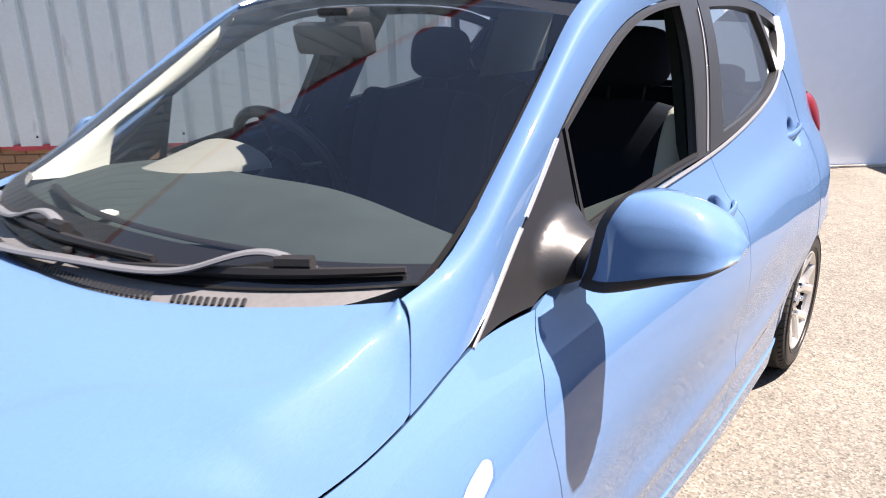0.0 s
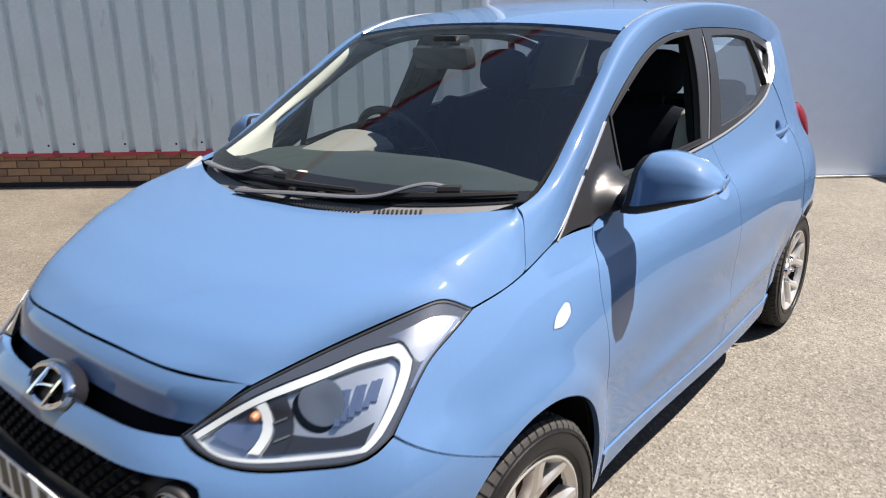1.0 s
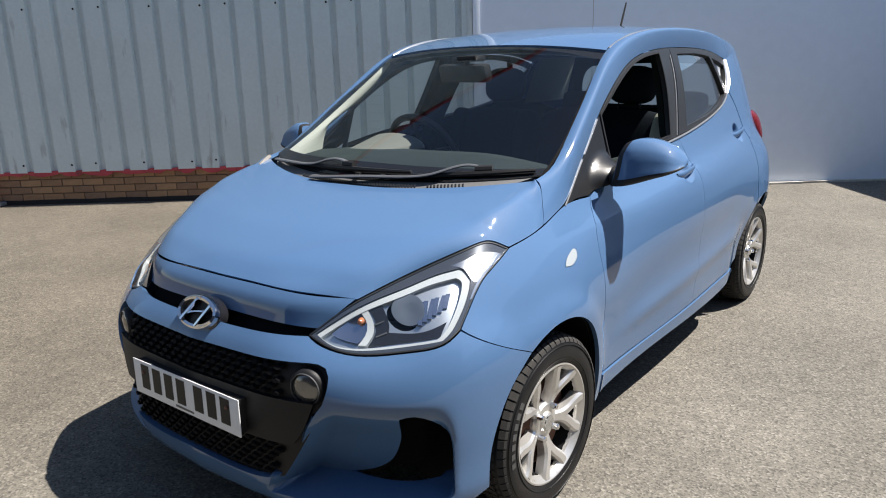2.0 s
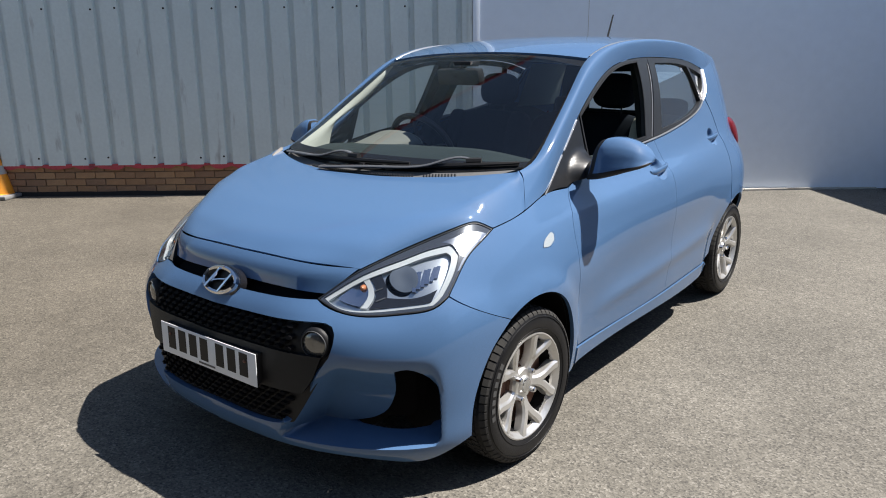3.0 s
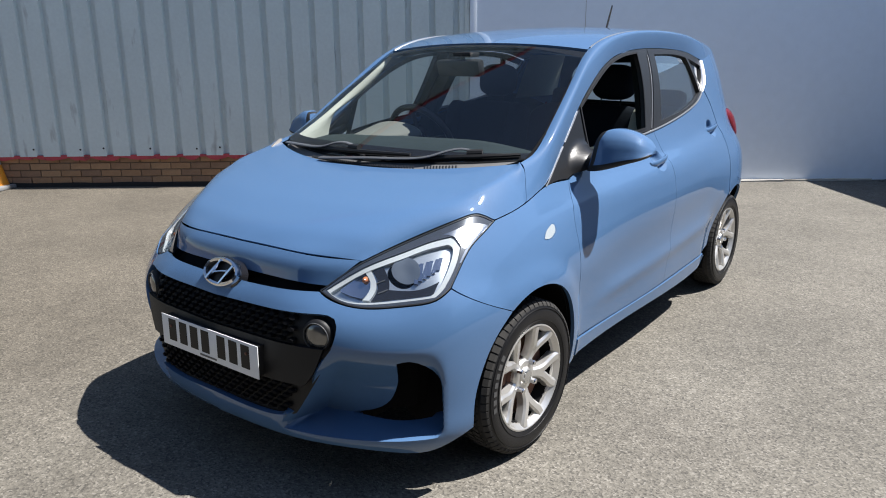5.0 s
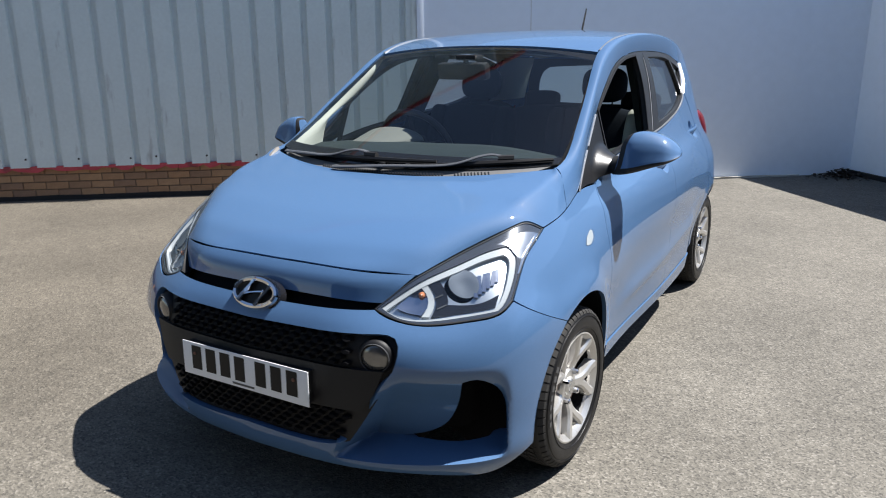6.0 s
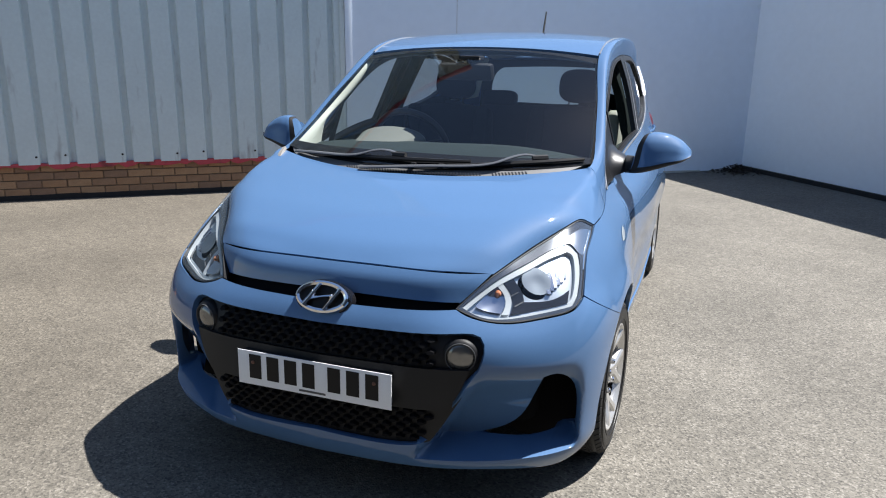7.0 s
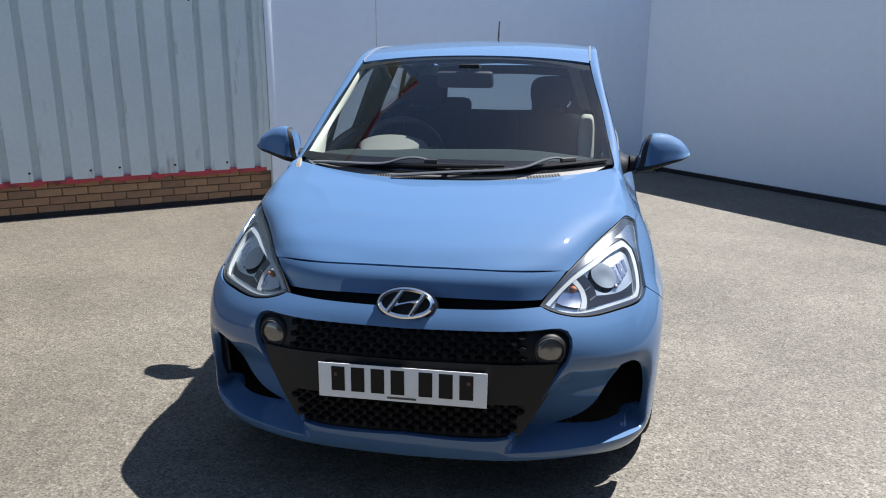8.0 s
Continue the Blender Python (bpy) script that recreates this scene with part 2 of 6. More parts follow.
# ---------------------------------------------------------------- helpers for meshes
def part(name, bm, material, parent=None, label="", smooth=35):
    """Links a bmesh as one mesh object, under a thing or a part."""
    me = bpy.data.meshes.new(name)
    bmesh.ops.recalc_face_normals(bm, faces=bm.faces)
    bm.to_mesh(me)
    bm.free()
    for mm in material if isinstance(material, (list, tuple)) else [material]:
        me.materials.append(mm)
    if smooth:
        me.polygons.foreach_set("use_smooth", [True] * len(me.polygons))
        me.set_sharp_from_angle(angle=radians(smooth))
    ob = new(name, me)
    if parent:
        ob.parent = parent
    if label:
        ob["label"] = label
    return ob


def box(bm, lo, hi, m=None, bevel=0.0):
    """Adds a (bevelled) box between two corners."""
    made = bmesh.ops.create_cube(bm, size=1.0)["verts"]
    for v in made:
        v.co = Vector([lo[i] + (v.co[i] + 0.5) * (hi[i] - lo[i]) for i in range(3)])
    if bevel:
        edges = list({e for v in made for e in v.link_edges})
        made = bmesh.ops.bevel(bm, geom=made + edges, offset=bevel, segments=2, affect="EDGES", profile=0.6)["verts"]
    if m:
        for v in made:
            v.co = m @ v.co
    return made


def thing(name, label, category, at=(0, 0, 0), group="", kind=""):
    ob = new(name)
    ob.location = at
    ob.empty_display_size = 0.1
    return tagged(ob, label, category, group, kind)


# ---------------------------------------------------------------- setting
WALL_ANGLE = 38.3
WALL_AT = Vector((-2.5, 4.5, 0))  # on the brick face
WALL = Matrix.Translation(WALL_AT) @ Matrix.Rotation(radians(WALL_ANGLE), 4, "Z")  # x along the wall, -y towards the yard
CORNER = 5.02  # where the return wall meets it
EDGE = -0.11  # where the sheeting ends and the white wall begins
# lighter than WHITE: light missing on the return wall is put into its colour
BRIGHTWHITE = mat("brightened_white_paint", (0.86, 0.91, 0.97), rough=0.55, noise_amt=0.03, noise_scale=1.0, bump=0.05, bump_scale=60)
WHITE = mat("white_painted_render", (0.79, 0.85, 0.93), rough=0.7, noise_amt=0.035, noise_scale=0.7, bump=0.05, bump_scale=60, wear=0.08, wear_col=(0.42, 0.42, 0.44), wear_scale=0.9)
SHEET = mat("grey_coated_steel", (0.62, 0.69, 0.69), rough=0.5, noise_amt=0.07, noise_scale=2.2, wear=0.13, wear_col=(0.30, 0.31, 0.31), wear_scale=3.0, wear_stretch=(2.5, 2.5, 0.5))
REDPAINT = mat("flaking_red_paint", (0.46, 0.055, 0.075), rough=0.6, noise_amt=0.2, noise_scale=10, wear=0.5, wear_col=(0.035, 0.025, 0.022), wear_scale=5.5)
MORTAR = mat("brown_mortar", (0.19, 0.135, 0.09), rough=0.95, noise_amt=0.2, noise_scale=20)
CONCRETE = mat("pale_concrete", (0.42, 0.40, 0.36), rough=0.9, noise_amt=0.2, noise_scale=10, bump=0.4, bump_scale=90)
DARKWALL = mat("dark_unseen_wall", (0.045, 0.055, 0.075), rough=0.85, noise_amt=0.2, noise_scale=2, bump=0.3, bump_scale=40)
NEARBLACK = mat("near_black_matt", (0.016, 0.015, 0.015), rough=0.8, noise_amt=0.3, noise_scale=20)


def build_ground():
    bm = bmesh.new()
    near = 14
    bmesh.ops.create_grid(bm, x_segments=60, y_segments=60, size=near)
    for v in bm.verts:
        v.co.z = 0.004 * noise.noise(Vector((v.co.x * 0.35, v.co.y * 0.35, 0))) - 0.004
        if abs(v.co.x) > near - 0.1 or abs(v.co.y) > near - 0.1:
            v.co.x *= 60
            v.co.y *= 60
            v.co.z = -0.02
    return tagged(part("ground", bm, ASPHALT), "worn grey asphalt yard with pale chippings", "ground", kind="structure")


def build_walls():
    # brick plinth under the steel sheeting
    bm = bmesh.new()
    box(bm, (-12.0, 0.012, -0.02), (EDGE, 0.30, 0.345))
    for v in bm.verts:
        v.co = WALL @ v.co
    plinth = tagged(part("wall_plinth", bm, MORTAR, smooth=0), "low brown brick plinth below grey steel cladding", "wall", kind="structure")
    # trapezoid steel sheeting
    bm = bmesh.new()
    prof = []
    x = -11.964
    while x < EDGE - 0.01:
        # pan, then a narrow recessed rib
        prof += [(x, 0.0), (x + 0.178, 0.0), (x + 0.190, 0.040), (x + 0.238, 0.040)]
        x += 0.25
    prof.append((EDGE, 0.0))
    prof = [p for p in prof if p[0] <= EDGE]
    zs = [0.335, 1.4, 6.7]
    rows = [[bm.verts.new(WALL @ Vector((px, -0.035 + py, z))) for px, py in prof] for z in zs]
    back = [[bm.verts.new(WALL @ Vector((px, -0.031 + py, z))) for px, py in prof] for z in zs]
    for a, b in zip(rows, rows[1:]):
        for i in range(len(prof) - 1):
            bm.faces.new((a[i], a[i + 1], b[i + 1], b[i]))
    for a, b in zip(back, back[1:]):
        for i in range(len(prof) - 1):
            bm.faces.new((a[i + 1], a[i], b[i], b[i + 1]))
    for i in range(len(prof) - 1):
        bm.faces.new((rows[0][i], back[0][i], back[0][i + 1], rows[0][i + 1]))
    sheet = tagged(part("wall_cladding", bm, SHEET, smooth=0), "grey ribbed steel cladding, dented and stained near its foot", "wall", kind="structure")
    bm = bmesh.new()
    box(bm, (-12.0, 0.025, 0.346), (EDGE, 0.30, 6.7))
    for v in bm.verts:
        v.co = WALL @ v.co
    tagged(part("wall_backing", bm, MORTAR, smooth=0), "dark wall behind the steel cladding", "wall", kind="structure")
    # white wall in line with the sheeting, and the return wall
    bm = bmesh.new()
    box(bm, (EDGE + 0.003, -0.05, -0.02), (CORNER + 0.25, 0.28, 3.0))
    for v in bm.verts:
        v.co = WALL @ v.co
    white = tagged(part("wall_white", bm, WHITE, smooth=0), "tall white painted wall with faint panel joints", "wall", kind="structure")
    bm = bmesh.new()
    box(bm, (CORNER, -14.0, 0.05), (CORNER + 0.22, -0.052, 2.42))
    for v in bm.verts:
        v.co = WALL @ v.co
    tagged(part("wall_return", bm, BRIGHTWHITE, smooth=0), "white painted boundary wall over a dark base course", "wall", kind="structure")
    bm = bmesh.new()
    box(bm, (CORNER - 0.03, -14.0, -0.02), (CORNER + 0.2, -0.055, 0.046))
    for v in bm.verts:
        v.co = WALL @ v.co
    tagged(part("wall_base", bm, NEARBLACK, smooth=0), "dark base course along the white boundary wall", "wall base", kind="structure")
    # unseen plain dark wall, added to close the yard and block sky light
    bm = bmesh.new()
    box(bm, (-12.0, -11.0, -0.02), (CORNER - 0.04, -10.7, 5.0))
    for v in bm.verts:
        v.co = WALL @ v.co
    tagged(part("wall_unseen", bm, DARKWALL, smooth=0), "unseen plain dark wall added across the yard against sky light", "wall", kind="structure")
    return plinth, sheet, white


build_ground()
plinth, sheet, white = build_walls()


# ---------------------------------------------------------------- the car: curves and surfaces
# The car stands along y, nose towards -y; the origin is on the ground under the middle of the front axle.
def cardinal(knots):
    """Weights of a natural cubic spline through values at the knots, as a function of where it is read."""
    k = np.array(knots, float)
    n = len(k)
    h = np.diff(k)
    A, B = np.eye(n), np.zeros((n, n))
    for i in range(1, n - 1):
        A[i, i - 1], A[i, i], A[i, i + 1] = h[i - 1], 2 * (h[i - 1] + h[i]), h[i]
        B[i, i - 1], B[i, i], B[i, i + 1] = 6 / h[i - 1], -6 / h[i - 1] - 6 / h[i], 6 / h[i]
    M = np.linalg.solve(A, B)
    I = np.eye(n)

    def weights(t):
        t = np.atleast_1d(np.asarray(t, float))
        i = np.clip(np.searchsorted(k, t) - 1, 0, n - 2)
        a = (k[i + 1] - t) / h[i]
        b = 1 - a
        ac, bc = np.clip(a, 0, 1), np.clip(b, 0, 1)
        return a[:, None] * I[i] + b[:, None] * I[i + 1] + ((ac**3 - ac)[:, None] * M[i] + (bc**3 - bc)[:, None] * M[i + 1]) * (h[i] ** 2 / 6)[:, None]

    return weights


def curve1(knots, values):
    w, v = cardinal(knots), np.array(values, float)
    return lambda t: w(t) @ v


def spl(points, n=24):
    """n points along a smooth line through the given ones."""
    p = np.array(points, float)
    if len(p) == 2:
        return p[0] + (p[1] - p[0]) * np.linspace(0, 1, n)[:, None]
    d = np.r_[0, np.cumsum(np.maximum(np.linalg.norm(np.diff(p, axis=0), axis=1), 1e-6) ** 0.7)]
    return cardinal(d)(np.linspace(0, d[-1], n)) @ p


def loop(*segments, step=0.02):
    """A closed outline from smooth pieces, with corners where the pieces meet."""
    out = []
    for s in segments:
        s = np.array(s, float)
        ln = np.linalg.norm(np.diff(s, axis=0), axis=1).sum()
        out += list(spl(s, max(2, int(ln / step) + 1))[:-1])
    return np.array(out)


def arc(cx, cy, r, a0, a1, n=30):
    return [(cx + r * math.cos(radians(a)), cy + r * math.sin(radians(a))) for a in np.linspace(a0, a1, n)]


def smoothstep(a, b, t):
    t = np.clip((t - a) / (b - a), 0, 1)
    return t * t * (3 - 2 * t)


def inset(poly, d):
    """The outline moved inwards by d."""
    p = np.array(poly)
    if (p[:, 0] * np.roll(p[:, 1], -1) - np.roll(p[:, 0], -1) * p[:, 1]).sum() < 0:
        p = p[::-1]
    e = np.roll(p, -1, 0) - p
    e /= np.maximum(np.linalg.norm(e, axis=1), 1e-9)[:, None]
    nrm = np.stack([-e[:, 1], e[:, 0]], 1)
    m = nrm + np.roll(nrm, 1, 0)
    m /= np.maximum((m * nrm).sum(1), 0.5)[:, None]
    return p + m * d


def inside(poly, q):
    x, y = q[:, 0], q[:, 1]
    res = np.zeros(len(q), bool)
    for (x0, y0), (x1, y1) in zip(poly, np.roll(poly, -1, 0)):
        c = ((y0 > y) != (y1 > y)) & (x < (x1 - x0) * (y - y0) / (y1 - y0 + 1e-12) + x0)
        res ^= c
    return res


def far_from(poly, q, d):
    a, b = poly, np.roll(poly, -1, 0)
    ok = np.ones(len(q), bool)
    for p0, p1 in zip(a, b):
        e = p1 - p0
        t = np.clip(((q - p0) @ e) / max(e @ e, 1e-12), 0, 1)
        ok &= np.linalg.norm(q - p0 - t[:, None] * e, axis=1) > d
    return ok


from mathutils.geometry import delaunay_2d_cdt


def trimmed(outline, fn, step=0.03, rim=0.012, holes=(), back=0.0, flip=1, out=(0, 0, 0)):
    """A bmesh of the surface fn(u, v) cut to an outline with holes; its edges turn inwards by rim. flip -1: mirrored in x."""
    loops = [np.array(outline)] + [np.array(h) for h in holes]
    lo, hi = loops[0].min(0), loops[0].max(0)
    gu, gv = np.meshgrid(np.arange(lo[0] + step / 2, hi[0], step), np.arange(lo[1] + step / 2, hi[1], step))
    gu = gu + np.where((np.arange(gu.shape[0]) % 2)[:, None] == 1, step / 2, 0)
    q = np.stack([gu.ravel(), gv.ravel()], 1)
    q = q[inside(loops[0], q)]
    for h in loops[1:]:
        q = q[~inside(h, q)]
    for lp in loops:
        q = q[far_from(lp, q, step * 0.55)]
    pts, edges = [], []
    for lp in loops:
        s = len(pts)
        pts += [tuple(p) for p in lp]
        edges += [(s + i, s + (i + 1) % len(lp)) for i in range(len(lp))]
    pts += [tuple(p) for p in q]
    vs, _, fs, *_ = delaunay_2d_cdt([Vector(p) for p in pts], edges, [], 0, 1e-6)
    uv = np.array([tuple(v) for v in vs])
    tri = np.array(fs)
    cen = uv[tri].mean(1)
    keep = inside(loops[0], cen)
    for h in loops[1:]:
        keep &= ~inside(h, cen)
    tri = tri[keep]
    P = np.array(fn(uv[:, 0], uv[:, 1])).reshape(-1, 3)
    eps = 1e-3
    du = fn(uv[:, 0] + eps, uv[:, 1]) - fn(uv[:, 0] - eps, uv[:, 1])
    dv = fn(uv[:, 0], uv[:, 1] + eps) - fn(uv[:, 0], uv[:, 1] - eps)
    N = np.cross(du, dv)
    N /= np.maximum(np.linalg.norm(N, axis=1), 1e-9)[:, None]
    if (N.mean(0) @ np.array(out)) < 0:
        N = -N
    P = P - N * back
    bm = bmesh.new()
    used = np.unique(tri)
    idx = {}
    for i in used:
        p = P[i]
        idx[i] = bm.verts.new((p[0] * flip, p[1], p[2]))
    for t in tri:
        try:
            bm.faces.new([idx[i] for i in t])
        except ValueError:
            pass
    if rim:
        count = {}
        for t in tri:
            for a, b in ((t[0], t[1]), (t[1], t[2]), (t[2], t[0])):
                key = (min(a, b), max(a, b))
                count[key] = count.get(key, 0) + 1
        inner = {}
        for (a, b), c in count.items():
            if c == 1:
                for i in (a, b):
                    if i not in inner:
                        p = P[i] - N[i] * rim
                        inner[i] = bm.verts.new((p[0] * flip, p[1], p[2]))
                try:
                    bm.faces.new((idx[a], idx[b], inner[b], inner[a]))
                except ValueError:
                    pass
    return bm


def grid_mesh(rows, flip=1, bm=None, closed=False):
    """A mesh from rows of points."""
    bm = bm or bmesh.new()
    vs = [[bm.verts.new((p[0] * flip, p[1], p[2])) for p in r] for r in rows]
    n = len(vs[0])
    for a, b in zip(vs, vs[1:]):
        for i in range(n if closed else n - 1):
            j = (i + 1) % n
            try:
                bm.faces.new((a[i], a[j], b[j], b[i]))
            except ValueError:
                pass
    return bm


def rimmed(rows, rim, up=(0, 0, 1), bm=None, flip=1):
    """grid_mesh with its border turned under by rim, away from up."""
    rows = np.array(rows)
    gu, gv = np.gradient(rows, axis=1), np.gradient(rows, axis=0)
    N = np.cross(gu, gv)
    N /= np.maximum(np.linalg.norm(N, axis=2), 1e-9)[..., None]
    if (N.reshape(-1, 3).mean(0) @ np.array(up)) < 0:
        N = -N
    low = rows - N * rim
    full = np.concatenate([low[:1], rows, low[-1:]], 0)
    left = np.concatenate([low[:1, :1], low[:, :1], low[-1:, :1]], 0)
    right = np.concatenate([low[:1, -1:], low[:, -1:], low[-1:, -1:]], 0)
    return grid_mesh(np.concatenate([left, full, right], 1), flip, bm)


def tube(points, radius, sides=8, n=24, bm=None, flat=1.0):
    """A round bar along a smooth line; radius may be a list from start to end."""
    bm = bm or bmesh.new()
    p = spl(points, n)
    rad = np.interp(np.linspace(0, 1, n), np.linspace(0, 1, len(radius)), radius) if isinstance(radius, (list, tuple)) else np.full(n, radius)
    t = np.gradient(p, axis=0)
    t /= np.linalg.norm(t, axis=1)[:, None]
    ref = np.array((0, 0, 1.0)) if abs(t[0][2]) < 0.9 else np.array((1.0, 0, 0))
    rows = []
    for q, d, r in zip(p, t, rad):
        u = np.cross(ref, d)
        u /= np.linalg.norm(u)
        w = np.cross(d, u)
        rows.append([q + r * (math.cos(a) * u + flat * math.sin(a) * w) for a in np.linspace(0, 2 * math.pi, sides, endpoint=False)])
    grid_mesh(rows, 1, bm, True)
    bm.verts.ensure_lookup_table()
    k = len(bm.verts) - n * sides
    bm.faces.new([bm.verts[k + i] for i in range(sides)])
    bm.faces.new([bm.verts[k + (n - 1) * sides + i] for i in range(sides)])
    return bm


def lathe(profile, axis_m, n=48, bm=None, closed=False):
    """A turned shape: profile of (radius, along), turned round local z of axis_m."""
    bm = bm or bmesh.new()
    rows = []
    for r, z in profile:
        rows.append([axis_m @ Vector((r * math.cos(a), r * math.sin(a), z)) for a in np.linspace(0, 2 * math.pi, n, endpoint=False)])
    return grid_mesh(rows, 1, bm, True)


# ---- body surfaces
side_profile = curve1([0.15, 0.3, 0.45, 0.58, 0.7, 0.78, 0.86, 0.92, 1.05, 1.17, 1.3, 1.42], [0.765, 0.785, 0.798, 0.812, 0.82, 0.815, 0.79, 0.757, 0.705, 0.668, 0.625, 0.575])
side_low = curve1([-0.45, -0.15, 0.1, 0.45, 1.2, 1.8, 2.35, 2.6, 2.85], [-0.06, 0.0, 0.01, -0.008, 0.0, -0.004, -0.016, -0.048, -0.125])
side_high = curve1([-0.45, -0.15, 0.1, 0.45, 0.7, 1.2, 1.8, 2.3, 2.6, 2.85], [-0.28, -0.105, -0.066, -0.056, -0.035, 0.0, -0.005, -0.034, -0.070, -0.145])


def side(y, z):
    """The car's left flank: x over length and height."""
    y, z = np.asarray(y, float), np.asarray(z, float)
    h = smoothstep(0.55, 0.97, z)
    x = side_profile(z) + side_low(y) * (1 - h) + side_high(y) * h
    # pressed line along the doors, rising to the rear, with a hollow over it
    line = 0.40 + 0.055 * (y - 0.4)
    on = smoothstep(0.42, 0.8, y) * (1 - smoothstep(1.75, 2.1, y))
    x = x + on * (0.009 * np.exp(-(((z - line) / 0.035) ** 2)) - 0.006 * np.exp(-(((z - line - 0.13) / 0.08) ** 2)))
    # sharp shoulder line from the wing to the tail
    crease = 0.845 + 0.05 * (y - 0.53)
    on = smoothstep(0.05, 0.5, y) * (1 - smoothstep(2.2, 2.5, y))
    x = x + on * 0.012 * (1 - np.clip(np.abs(z - crease) / np.where(z > crease, 0.05, 0.10), 0, 1))
    # raised lips round the wheel openings
    for cy in (0.0, 2.385):
        r = np.hypot(y - cy, z - 0.285)
        x = x + (0.014 if cy < 1 else 0.006) * (1 - smoothstep(0.345, 0.43, r))
    # the body draws in towards the rear wheel
    x = x - 0.024 * smoothstep(1.84, 2.06, y) * (1 - smoothstep(0.36, 0.62, z))
    return np.stack([x, y, z], -1)


W_KNOTS = [0, 0.25, 0.5, 0.7, 0.85, 1.0]
Z_KNOTS = [0.17, 0.22, 0.30, 0.42, 0.52, 0.60, 0.66, 0.70, 0.78, 0.86]
FRONT_Y = [
    [-0.692, -0.682, -0.632, -0.514, -0.376, -0.199],
    [-0.727, -0.716, -0.666, -0.543, -0.393, -0.188],
    [-0.744, -0.733, -0.682, -0.554, -0.397, -0.175],
    [-0.741, -0.730, -0.683, -0.556, -0.400, -0.170],
    [-0.730, -0.720, -0.678, -0.550, -0.400, -0.168],
    [-0.712, -0.702, -0.660, -0.525, -0.385, -0.168],
    [-0.680, -0.670, -0.622, -0.485, -0.370, -0.168],
    [-0.645, -0.638, -0.585, -0.455, -0.355, -0.165],
    [-0.578, -0.570, -0.525, -0.400, -0.280, -0.135],
    [-0.400, -0.390, -0.350, -0.270, -0.180, -0.092],
]
FRONT_X = [
    [0, 0.22, 0.45, 0.640, 0.740, 0.780],
    [0, 0.22, 0.45, 0.655, 0.758, 0.795],
    [0, 0.22, 0.45, 0.655, 0.765, 0.806],
    [0, 0.22, 0.45, 0.658, 0.770, 0.816],
    [0, 0.22, 0.45, 0.658, 0.770, 0.820],
    [0, 0.22, 0.45, 0.650, 0.765, 0.814],
    [0, 0.21, 0.43, 0.630, 0.745, 0.800],
    [0, 0.21, 0.42, 0.610, 0.722, 0.785],
    [0, 0.20, 0.40, 0.565, 0.680, 0.750],
    [0, 0.19, 0.38, 0.530, 0.630, 0.700],
]
FRONT_X, FRONT_Y = np.array(FRONT_X), np.array(FRONT_Y)
FRONT_X += np.array([0, 0, 0.001, 0.004, 0.008, 0.006])  # fuller corners
FRONT_Y -= np.array([0, 0, 0.003, 0.014, 0.022, 0.008])
FRONT_X[8:] += np.array([[0, 0, 0, 0.004, 0.008, 0.002], [0, 0, 0, 0.008, 0.019, 0.005]])  # raised brow over the lamps
FRONT_Y[8:] -= np.array([[0, 0, 0, 0.004, 0.009, 0.002], [0, 0, 0, 0.010, 0.024, 0.005]])
front_w, front_z = cardinal(W_KNOTS), cardinal(Z_KNOTS)


def front(w, z):
    """The nose from the middle (w 0) round the corner to the wheel opening (w 1)."""
    w, z = np.asarray(w, float), np.asarray(z, float)
    s = np.where(w < 0, -1.0, 1.0)
    cw, cz = front_w(np.abs(w)), front_z(z)
    return np.stack([s * np.einsum("ni,ij,nj->n", cz, FRONT_X, cw), np.einsum("ni,ij,nj->n", cz, FRONT_Y, cw), np.atleast_1d(z)], -1)


def wof(x, z):
    """w of the nose surface at a given x and height."""
    lo, hi = 0.0, 1.0
    for _ in range(40):
        mid = (lo + hi) / 2
        if front(np.array([mid]), np.array([z]))[0, 0] < abs(x):
            lo = mid
        else:
            hi = mid
    return lo if x >= 0 else -lo


def woy(y, z):
    """w of the nose surface at a given y and height, near the corner."""
    lo, hi = 0.5, 1.08
    for _ in range(40):
        mid = (lo + hi) / 2
        if front(np.array([mid]), np.array([z]))[0, 1] < y:
            lo = mid
        else:
            hi = mid
    return lo


def on_front(*xz):
    return [(wof(x, z), z) for x, z in xz]


WS_LOW_C, WS_TOP_C = np.array((0, 0.0, 0.985)), np.array((0, 0.80, 1.428))
ws_edge = cardinal([0, 0.25, 0.5, 0.75, 1.0])
WS_EDGE = np.array([(0.648, 0.205, 1.012), (0.632, 0.380, 1.087), (0.608, 0.535, 1.182), (0.580, 0.685, 1.282), (0.554, 0.842, 1.390)])


def screen(u, v):
    """The windscreen: u -1..1 across, v 0..1 up."""
    u, v = np.asarray(u, float), np.asarray(v, float)
    c = WS_LOW_C + (WS_TOP_C - WS_LOW_C) * v[..., None]
    e = (ws_edge(v.ravel()) @ WS_EDGE).reshape(*v.shape, 3)
    a = np.abs(u)
    bow = 0.018 * np.sin(np.clip(v, -0.2, 1.2) * math.pi)
    return np.stack([e[..., 0] * u, c[..., 1] + (e[..., 1] - c[..., 1]) * a**2.4 - bow * 0.4, c[..., 2] + (e[..., 2] - c[..., 2]) * a**2.2 + bow], -1)


car = thing("car", "light metallic blue five-door hatchback, front passenger window open", "car")

